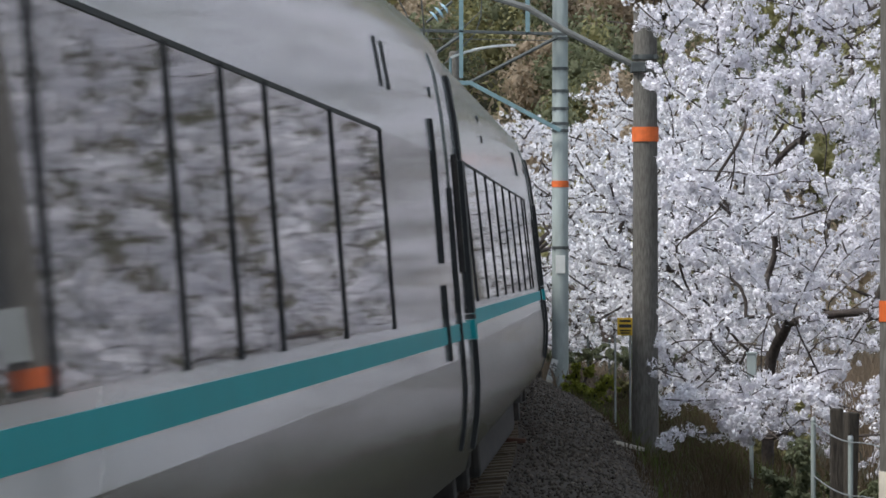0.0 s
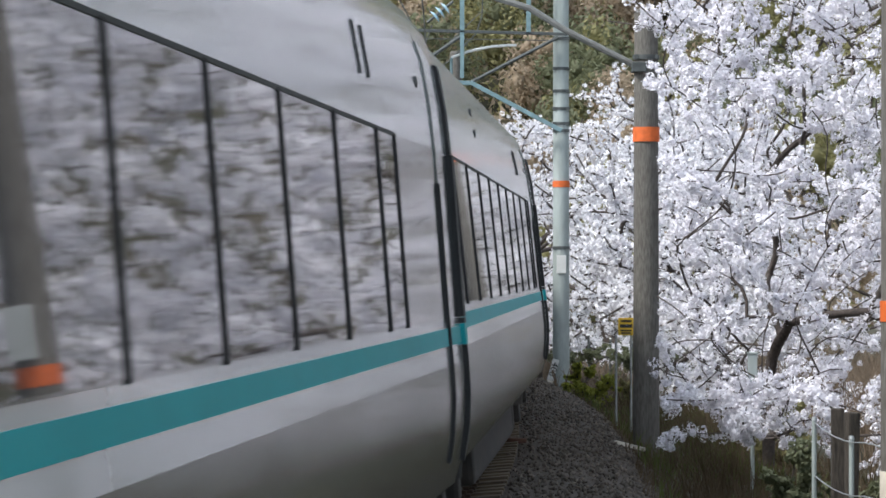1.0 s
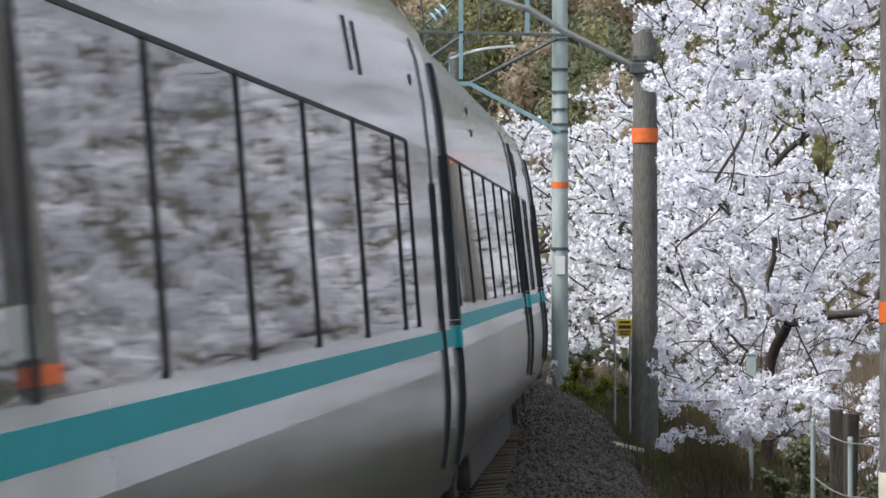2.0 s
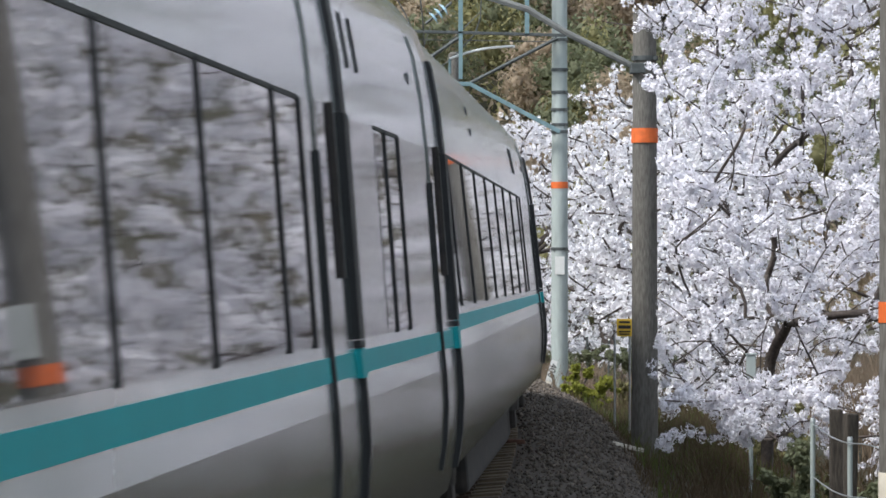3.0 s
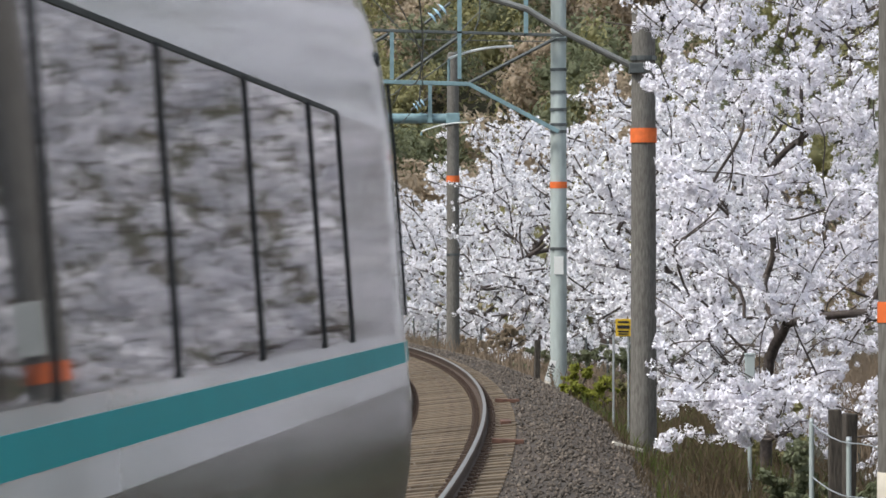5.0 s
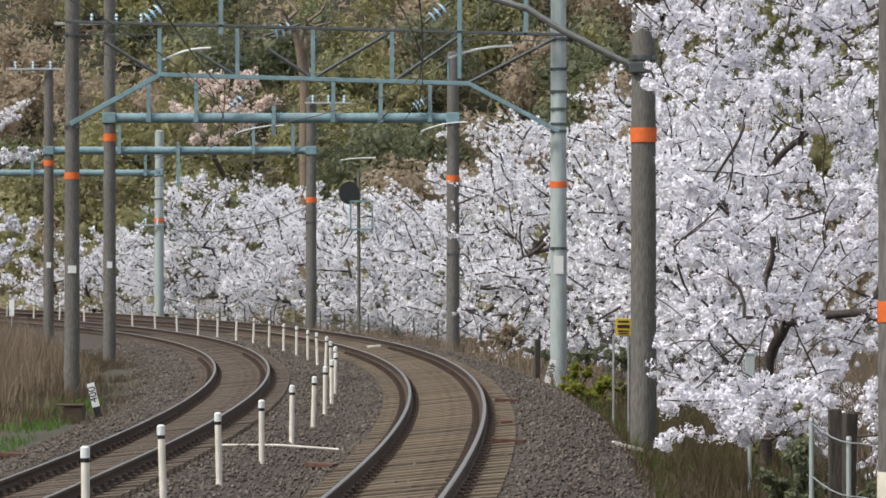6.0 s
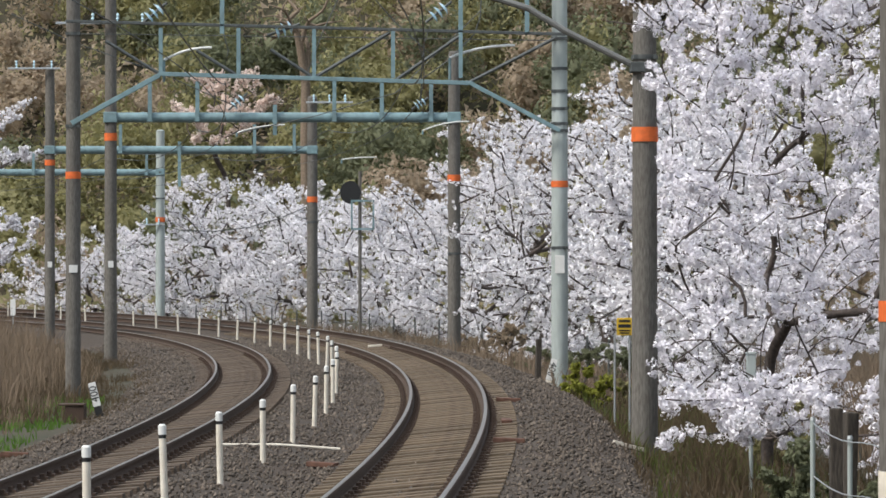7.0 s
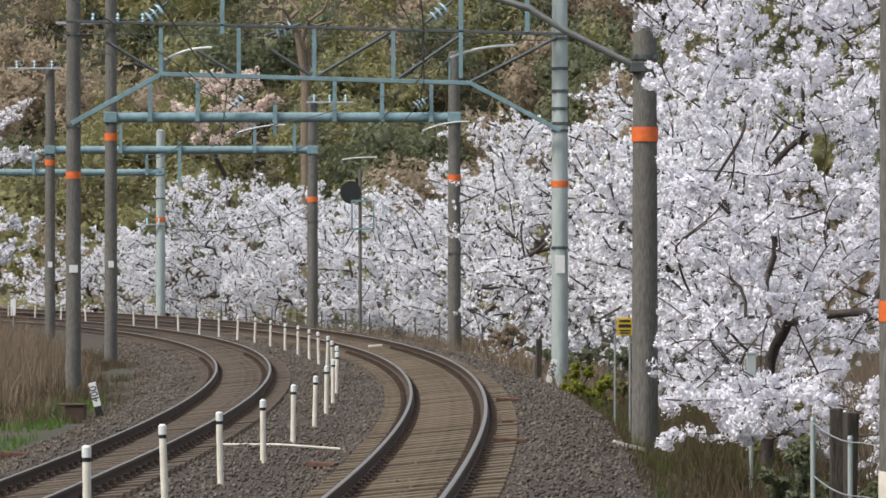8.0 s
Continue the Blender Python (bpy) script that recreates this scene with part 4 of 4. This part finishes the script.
def green_marker():
    """A short post with a small box on it in front of the cherry trunk."""
    root = empty("cable_marker", pose(3.58, 45.4, -0.9))
    tagged(root, "pale green cable marker box on a thin post among blossom", "marker")
    bm = bmesh.new()
    rod(bm, (0, 0, -0.1), (0, 0, 1.62), 0.025, seg=12)
    part("post", bm, GREEN_STEEL, root)
    bm = bmesh.new()
    box(bm, 0, -0.03, 1.78, 0.11, 0.08, 0.32, 0.012)
    part("marker_box", bm, GREEN_STEEL, root)
    bm = bmesh.new()
    box(bm, 0, -0.03, 1.95, 0.13, 0.1, 0.02, 0.006)
    part("lid", bm, GREEN_STEEL, root)


green_marker()


def fence_far():
    """Thin posts with wires behind the outer curve."""
    post = empty("wire_fence_post")
    tagged(post, "thin grey fence post behind the outer track", "fence post", "far fence posts")
    bm = bmesh.new()
    rod(bm, (0, 0, -0.2), (0, 0, 1.15), 0.03, 0.028, 10)
    part("shaft", bm, DARK_STEEL, post)
    bm = bmesh.new()
    rod(bm, (0, 0, 1.15), (0, 0, 1.18), 0.035, 0.02, 10)
    part("cap", bm, GALV, post)
    rnd = random.Random(8)
    for k in range(22):
        x, y, th = line_at(84 + 4.2 * k, 4.6)
        m = pose(x, y, -0.75, rnd.uniform(-2, 2), rnd.uniform(-2, 2), 0)
        if k == 0:
            post.matrix_world = m
        else:
            copy_thing(post, m)
    for z in (0.05, 0.3):
        bm = bmesh.new()
        bent_rod(bm, [(*line_at(84 + 4.2 * k, 4.6)[:2], z) for k in range(22)], 0.007, 5)
        w = new("long_fence_wire")
        tagged(w, "thin wire along the far fence", "wire", "fence wires")
        part("strand", bm, GALV, w)


fence_far()


def signal():
    d = 130
    x, y, z = at(637, 585, d)
    k = d / 6907
    root = empty("signal_post", pose(x, y, -0.4))
    tagged(root, "railway signal seen from behind with black round hood and cage", "signal")
    bm = bmesh.new()
    rod(bm, (0, 0, -0.2), (0, 0, 5.6), 0.062, 0.055, 14)
    part("mast", bm, CONCRETE, root)
    bm = bmesh.new()
    rod(bm, (-0.32, -0.1, 4.9), (-0.32, 0.02, 4.9), 0.34, 0.34, 24)
    for v in bm.verts:
        v.co.z = 4.9 + (v.co.z - 4.9) * 1.12
    part("hood", bm, BLACK, root, "black signal backboard")
    bm = bmesh.new()
    box(bm, -0.3, 0.12, 4.85, 0.3, 0.22, 0.5, 0.03)
    part("lamp_case", bm, BLACK, root)
    for xx in (-0.27, 0.45):
        bm = bmesh.new()
        box(bm, xx, -0.12, 4.15, 0.06, 0.05, 0.95)
        part("cage_bar", bm, BLUE_STEEL, root)
    for zz in (3.68, 4.62):
        bm = bmesh.new()
        box(bm, 0.09, -0.12, zz, 0.78, 0.05, 0.06)
        part("cage_rail", bm, BLUE_STEEL, root)
    for zz in np.arange(0.6, 3.6, 0.35):
        bm = bmesh.new()
        rod(bm, (-0.02, -0.07, zz), (0.2, -0.07, zz), 0.012, seg=6)
        part("step", bm, DARK_STEEL, root)


signal()


def crossarm(px, py, px2, d, label, n=3):
    a, b = Vector(at(px, py, d)), Vector(at(px2, py, d))
    root = empty("crossarm", Matrix.Translation((a + b) / 2 + Vector((0, -0.26, 0))))
    tagged(root, label, "crossarm", "crossarms")
    bm = bmesh.new()
    box(bm, 0, 0, 0, (b - a).length, 0.07, 0.07, 0.008)
    part("bar", bm, GALV, root)
    for k in range(n):
        bm = bmesh.new()
        x = ((k + 0.5) / n - 0.5) * (b - a).length
        insulator(bm, (x, 0, -0.02), (x, 0, 0.28), 3, 0.055)
        part("insulator", bm, PORCELAIN, root, "white insulator")


crossarm(542, 182, 625, 138, "grey crossarm with white insulators on the pole")
crossarm(15, 122, 108, 138, "grey crossarm with insulators beside the far track")
crossarm(250, 398, 292, 165, "small crossarm on the distant pole", 2)
crossarm(100, 42, 275, 109, "long crossarm with insulators on the inner pole", 4)


def loose_cables():
    for pts, d, r in (([(852, -10), (850, 30), (840, 60), (790, 110), (748, 140), (745, 160), (744, 185)], 78, 0.014),
                      ([(762, 45), (750, 80), (746, 120), (745, 180)], 78, 0.012),
                      ([(552, 362), (500, 385), (440, 403), (380, 410), (320, 408), (290, 400)], 150, 0.02),
                      ([(20, 25), (130, 75), (285, 130), (420, 190)], 100, 0.014),
                      ([(600, -5), (570, 60), (540, 140)], 80, 0.012),
                      ([(660, -5), (700, 40), (760, 95)], 80, 0.012),
                      ([(390, 40), (404, 90), (395, 130)], 80, 0.012),
                      ([(120, 60), (300, 62), (560, 66), (980, 72)], 79, 0.01),
                      ([(420, 236), (560, 205), (700, 165), (850, 20)], 90, 0.012),
                      ([(130, 272), (330, 275), (545, 268)], 140, 0.012)):
        root = new("loose_cable")
        tagged(root, "thin dark cable hanging at the overhead line", "cable", "hanging cables")
        bm = bmesh.new()
        bent_rod(bm, [at(*p, d) for p in pts], r, 6)
        part("strand", bm, DARK_STEEL, root)


loose_cables()


def small_track_things():
    root = empty("white_plank", pose(*at(664, 617, 103)[:2], -0.05, 0, -4, 10))
    tagged(root, "pale plank lying between the rails", "plank")
    bm = bmesh.new()
    box(bm, 0, 0, 0, 0.36, 0.25, 0.05, 0.008)
    part("board", bm, POST_WHITE, root)
    root = empty("conduit", pose(0, 0, 0))
    tagged(root, "thin pale conduit lying across the ballast", "conduit")
    x0, y0, _ = line_at(49)
    bm = bmesh.new()
    bent_rod(bm, [(x, 49.0 + 0.12 * k, float(bed_height(49, x - x0)) + 0.04) for k, x in enumerate((-2.8, -2.05, -1.3))], 0.018)
    part("tube", bm, POST_WHITE, root)
    for i, (s, o, a) in enumerate(((52.0, 0.85, 2), (46.2, 0.9, 88), (60, 0.95, 88), (45.3, -1.25, 60), (33.0, -2.6, 30), (52.5, -5.75, 80), (53.5, -6.0, 74))):
        x, y, th = line_at(s, o)
        root = empty("loose_timber", pose(x, y, float(bed_height(s, o)) + 0.05, 2, 0, a))
        tagged(root, "reddish weathered timber offcut lying on the ballast", "timber", "loose timbers")
        bm = bmesh.new()
        box(bm, 0, 0, 0, 0.14, 0.38, 0.06, 0.012)
        part("piece", bm, TIMBER_RED, root)
    x, y, th = line_at(50.5, 2.42)
    root = empty("pale_batten", pose(x, y, float(bed_height(50.5, 2.42)) + 0.06, 0, 14, 20))
    tagged(root, "pale weathered batten lying at the edge of the ballast", "plank")
    bm = bmesh.new()
    box(bm, 0, 0, 0, 0.42, 0.08, 0.05, 0.01)
    part("board", bm, POST_WHITE, root)


small_track_things()


def bare_tree():
    b = at(545, 140, 200)
    z = float(ground_height(np.array(b[0]), np.array(b[1])))
    tree("bare_tree", (b[0], b[1], z), at(535, 60, 200), at(520, 0, 200), (2.2, 1.5, 2.6), 40, 60, 2, 0.05, 0.26, LEAF_BROWN, "bare pale tree rising from the hillside woods", "tree", 301, bark=PALE_BARK)


bare_tree()


def far_marker():
    root = empty("white_marker_board", pose(*at(23, 560, 150)[:2], -0.3))
    tagged(root, "small white marker board beside the far track", "marker")
    bm = bmesh.new()
    box(bm, 0, 0, 0.75, 0.2, 0.03, 0.62, 0.01)
    part("board", bm, WHITE, root)
    bm = bmesh.new()
    rod(bm, (0, 0.04, -0.2), (0, 0.04, 1.0), 0.025)
    part("stake", bm, GALV, root)


far_marker()

# ---------- train ----------
# half of the cross-section, from the sill up: half width and height over the rail
SECTION = [(1.215, 0.73), (1.262, 0.87), (1.297, 1.05), (1.315, 1.25), (1.313, 1.43), (1.302, 1.67), (1.292, 2.1), (1.28, 2.6),
           (1.265, 2.85), (1.235, 3.08), (1.17, 3.3), (1.06, 3.45), (0.85, 3.57), (0.48, 3.65), (0.0, 3.67)]
SEC_Z, SEC_X = [p[1] for p in SECTION], [p[0] for p in SECTION]


def half_width(z):
    return float(np.interp(z, SEC_Z, SEC_X))


def nose(y, length, end):
    """Width factor and drop of the roof at y for the streamlined end; end: 0 none, 1 rear."""
    if not end:
        return 1.0, 0.0
    u = max(0.0, min(1.0, (y - (length / 2 - 2.2)) / 2.2))
    return 1.0 - 0.3 * u ** 3.0, u


def skin(bm, z1, z2, y1, y2, proud, length, end, side=1, step=0.6):
    """A piece of the body's side between two heights, set proud of the shell, with an edge of its own depth."""
    levels = [z1] + [z for z in SEC_Z if z1 + 0.02 < z < z2 - 0.02] + [z2]
    n = max(1, int(round((y2 - y1) / step)))
    grid = []
    for i in range(n + 1):
        y = y1 + (y2 - y1) * i / n
        w, u = nose(y, length, end)
        row = []
        for z in levels:
            row.append(bm.verts.new((side * (half_width(z) * w + proud), y, z)))
        grid.append(row)
    for a, b in zip(grid, grid[1:]):
        for k in range(len(levels) - 1):
            q = (a[k], b[k], b[k + 1], a[k + 1])
            bm.faces.new(q if side > 0 else q[::-1]).smooth = True
    rim = grid[0] + [r[-1] for r in grid[1:]] + grid[-1][:-1][::-1] + [r[0] for r in grid[1:-1]][::-1]
    low = [bm.verts.new((v.co.x - side * (proud + 0.002), v.co.y, v.co.z)) for v in rim]
    for k in range(len(rim)):
        j = (k + 1) % len(rim)
        q = (rim[k], rim[j], low[j], low[k])
        bm.faces.new(q if side > 0 else q[::-1])
        bm.edges.get((rim[k], rim[j])).smooth = False


def shell(bm, levels, y1, y2, length, end, caps=True):
    """The shell over part of the section, both sides and over the roof when it reaches the top."""
    ys = list(np.linspace(y1, y2, max(2, int((y2 - y1) / 0.5))))
    rings = []
    for y in ys:
        w, u = nose(y, length, end)
        right = []
        for z in levels:
            hw = half_width(z)
            zz = z
            if u > 0 and z > 1.9:
                zz = z - (z - 1.9) * 0.62 * u ** 2.2
            right.append((hw * w, y, zz))
        ring = right + [(-a, b, c) for a, b, c in reversed(right) if a > 1e-6]
        rings.append([bm.verts.new(p) for p in ring])
    for a, b in zip(rings, rings[1:]):
        for k in range(len(a) - 1):
            if levels[-1] < 3.6 and k == len(levels) - 1:
                continue
            bm.faces.new((a[k], b[k], b[k + 1], a[k + 1]))
    if caps:
        bm.faces.new(rings[0])
        bm.faces.new(rings[-1][::-1])


def bogie(root, y):
    bm = bmesh.new()
    for side in (-1, 1):
        box(bm, side * 0.86, y, 0.55, 0.16, 2.6, 0.2, 0.03)
        for q in (-1, 1):
            box(bm, side * 0.9, y + q * 1.05, 0.45, 0.22, 0.34, 0.34, 0.04)
        rod(bm, (side * 0.86, y, 0.5), (side * 0.86, y, 0.86), 0.22, 0.26, 16)
    box(bm, 0, y, 0.55, 1.7, 0.45, 0.25, 0.03)
    b = part("bogie", bm, UNDER, root, "dark dusty bogie frame")
    for q in (-1, 1):
        for side in (-1, 1):
            bm = bmesh.new()
            rod(bm, (side * 0.5, y + q * 1.05, 0.43), (side * 0.62, y + q * 1.05, 0.43), 0.42, 0.43, 28)
            rod(bm, (side * 0.46, y + q * 1.05, 0.43), (side * 0.5, y + q * 1.05, 0.43), 0.455, 0.455, 28)
            part("wheel", bm, WHEEL, b, "worn steel wheel")


def rail_car(length, windows, slot=False, end=0, label="", rails=-5.3, extra_door=None, service=False):
    """One coach along y. windows: runs of mullion places on the side; the last of a run closes its band."""
    L = length - 0.3
    h = L / 2
    root = empty("train_car")
    tagged(root, label, "train car", "cars of the train")
    # Below 1.43 the silver is coloured darker for the ground it reflects.
    bm = bmesh.new()
    shell(bm, [z for z in SEC_Z if z <= 1.43], -h, h, L, end)
    part("lower_body", bm, BODY_LOW, root, "silver lower side panels, ground reflection darkened into the colour")
    bm = bmesh.new()
    shell(bm, [z for z in SEC_Z if z >= 1.43], -h, h, L, end)
    part("upper_body", bm, BODY, root, "silver upper body")
    for ob in root.children:
        ob.data.polygons.foreach_set("use_smooth", [abs(p.normal.y) < 0.9 for p in ob.data.polygons])
    for side in (1, -1):
        bm = bmesh.new()
        skin(bm, 1.535, 1.63, -h + 0.01, h - 0.02, 0.003, L, end, side)
        part("stripe", bm, TEAL, root, "teal stripe")
        bm = bmesh.new()
        skin(bm, 1.68, 2.6, -h + 0.02, h - (2.2 if end else 0.02), 0.002, L, end, side)
        part("window_band", bm, BAND, root, "glossy dark grey window band")
        for run in windows:
            for w1, w2 in zip([run[0] - 0.5] + run[:-1], run):
                bm = bmesh.new()
                skin(bm, 1.69, 2.585, w1 + 0.02, w2 - 0.02, 0.004, L, end, side)
                pane = part("window", bm, GLASS, root, "dark tinted reflecting window")
                bm = bmesh.new()
                skin(bm, 1.675, 2.6, w2 - 0.016, w2 + 0.016, 0.013, L, end, side)
                part("pillar", bm, RUBBER, pane)
            bm = bmesh.new()
            skin(bm, 2.592, 2.61, run[0] - 0.5, run[-1] + 0.02, 0.006, L, end, side)
            part("window_trim", bm, RUBBER, root)
    # doorways: a dark seal, a narrow window, and the proud corner hood next to the joint
    for far in [h] + ([extra_door] if extra_door is not None else []):
        if end and far == h:
            continue
        last = far == h
        bm = bmesh.new()
        skin(bm, 0.9, 2.42, far - 1.22, far - 1.16, 0.018, L, end, 1, step=0.1)
        part("door_seal", bm, RUBBER, root)
        bm = bmesh.new()
        skin(bm, 2.42, 3.2, far - 1.21, far - 1.17, 0.01, L, end, 1, step=0.1)
        part("door_rim", bm, BODY_LOW, root)
        if slot or not last:
            bm = bmesh.new()
            skin(bm, 1.93, 2.62, far - 1.05, far - 0.55, 0.004, L, end, 1)
            pane = part("door_window", bm, GLASS, root, "narrow dark door window")
            bm = bmesh.new()
            skin(bm, 1.93, 2.63, far - 0.58, far - 0.52, 0.022, L, end, 1, step=0.1)
            part("window_edge", bm, UNDER, pane)
        bm = bmesh.new()
        skin(bm, 0.86, 1.52, far - 0.1, far - 0.03, 0.026, L, end, 1, step=0.1)
        part("corner_seam", bm, RUBBER, root)
        for z1, z2, mat in ((1.523, 1.642, TEAL), (1.645, 1.675, RUBBER), (1.68, 2.6, RUBBER), (2.605, 3.12, RUBBER)):
            bm = bmesh.new()
            skin(bm, z1, z2, far - 0.2, far - 0.02 if last else far, 0.03 if mat is not RUBBER or z1 < 2 else 0.02, L, end, 1, step=0.1)
            part("corner_hood", bm, mat, root)
    if service:
        for z1, z2 in ((1.98, 2.78), (1.44, 1.86)):
            bm = bmesh.new()
            skin(bm, z1, z2, h - 2.3, h - 2.26, 0.02, L, end, 1, step=0.1)
            part("panel_rim", bm, RUBBER, root, "dark rim of a side panel")
    for k in (0, 0.42):
        bm = bmesh.new()
        skin(bm, 2.82, 3.06, h + rails + k - 0.012, h + rails + k + 0.012, 0.009, L, end, 1, step=0.1)
        part("grab_rail", bm, RUBBER, root, "dark vertical grab rail")
    for yy, z in ((-h + 1.3, 2.96), (-h + 6.3, 2.9), (-h + 6.3, 3.06), (h - 1.9, 2.94)):
        bm = bmesh.new()
        rod(bm, (half_width(z) - 0.01, yy, z), (half_width(z) + 0.008, yy, z), 0.035, 0.03, 14)
        part("side_lamp", bm, RUBBER, root, "small dark side lamp")
    bm = bmesh.new()
    box(bm, 0, 0, 3.55, 1.3, 4.2, 0.2, 0.06)
    part("roof_unit", bm, ROOF_PAINT, root, "grey-green roof cooling unit")
    bm = bmesh.new()
    box(bm, 0, 0, 0.55, 2.1, L * 0.42, 0.5, 0.05)
    box(bm, 0, -0.2 if end else 0, 0.78, 2.2, L - (2.2 if end else 0.9), 0.12, 0.02)
    part("underfloor_box", bm, UNDER, root, "dark underfloor equipment box")
    for y in (-h + 3.6, h - 3.6):
        bogie(root, y)
    if not end:
        for k in range(3):
            bm = bmesh.new()
            box(bm, 0, h + 0.05 + k * 0.1, 2.1, 2.3 - 0.1 * (k % 2), 0.09, 2.3 - 0.1 * (k % 2), 0.02)
            part("bellows_fold", bm, RUBBER, root, "black gangway bellows fold")
    else:
        bm = bmesh.new()
        box(bm, 0, h - 0.75, 2.98, 1.3, 1.1, 0.04, 0.01, Matrix.Rotation(radians(-36), 4, "X"))
        part("windscreen", bm, GLASS, root, "dark cab windscreen")
        for z1, z2, y1 in ((1.75, 2.85, h - 1.35), (1.5, 2.9, h - 0.72)):
            bm = bmesh.new()
            skin(bm, z1, z2, y1, y1 + 0.03, 0.014, L, end, 1, step=0.1)
            part("cab_door_seal", bm, RUBBER, root)
    return root


# joints between cars, in metres along the line at the start of the clip
JOINTS = [-16.6, 3.8, 24.0, 44.6, 66.1, 87.8, 108.7, 129.7]
CARS = []


def pillars(first, step, n, last):
    return [first + step * k for k in range(n)] + [last]


# window pillars of each car, from its front joint
RUNS = [[pillars(1.9, 1.96, 8, 16.6)],
        [[2.9, 5.0, 7.2, 8.45, 9.65, 11.95, 14.3]],
        [pillars(1.9, 1.96, 8, 16.6)],
        [pillars(1.8, 2.0, 9, 18.6)],
        [[1.5, 3.45, 5.37, 7.3, 9.35, 11.25, 13.2, 14.05], [17.7, 18.45]],
        [pillars(1.9, 1.945, 8, 16.4)],
        [pillars(1.86, 1.95, 8, 16.6)]]


def build_train():
    for i, (a, b) in enumerate(zip(JOINTS, JOINTS[1:])):
        half = (b - a) / 2
        car = rail_car(b - a, [[w - half for w in run] for run in RUNS[i]], slot=i in (1, 4), end=1 if i == 6 else 0,
                       rails=-18.3 if i == 6 else -5.3, extra_door=15.75 - half if i == 4 else None, service=i == 1,
                       label="silver express train car with teal stripe and dark windows" + (" and cab" if i == 6 else ""))
        CARS.append((car, (a + b) / 2, half))


build_train()


# ---------- what moves ----------
def swing(s):
    """How far the tilting body swings out of the curve."""
    return 0.11 * min(1.0, max(0.0, (s - 24) / 26))


def motions():
    for car, mid, half in CARS:
        rows = []
        for k in range(41):
            t = k * 0.2
            s = mid - SPEED * t
            x1, y1, _ = line_at(s - half + 3.6, swing(s - half + 3.6))
            x2, y2, _ = line_at(s + half - 3.6, swing(s + half - 3.6))
            lean = float(lean_at(s))
            th = math.degrees(math.atan2(-(x2 - x1), y2 - y1))
            rows.append((t, pose((x1 + x2) / 2, (y1 + y2) / 2, GAUGE * math.sin(lean), 0, -math.degrees(lean), th)))
        walk(car, rows)


motions()
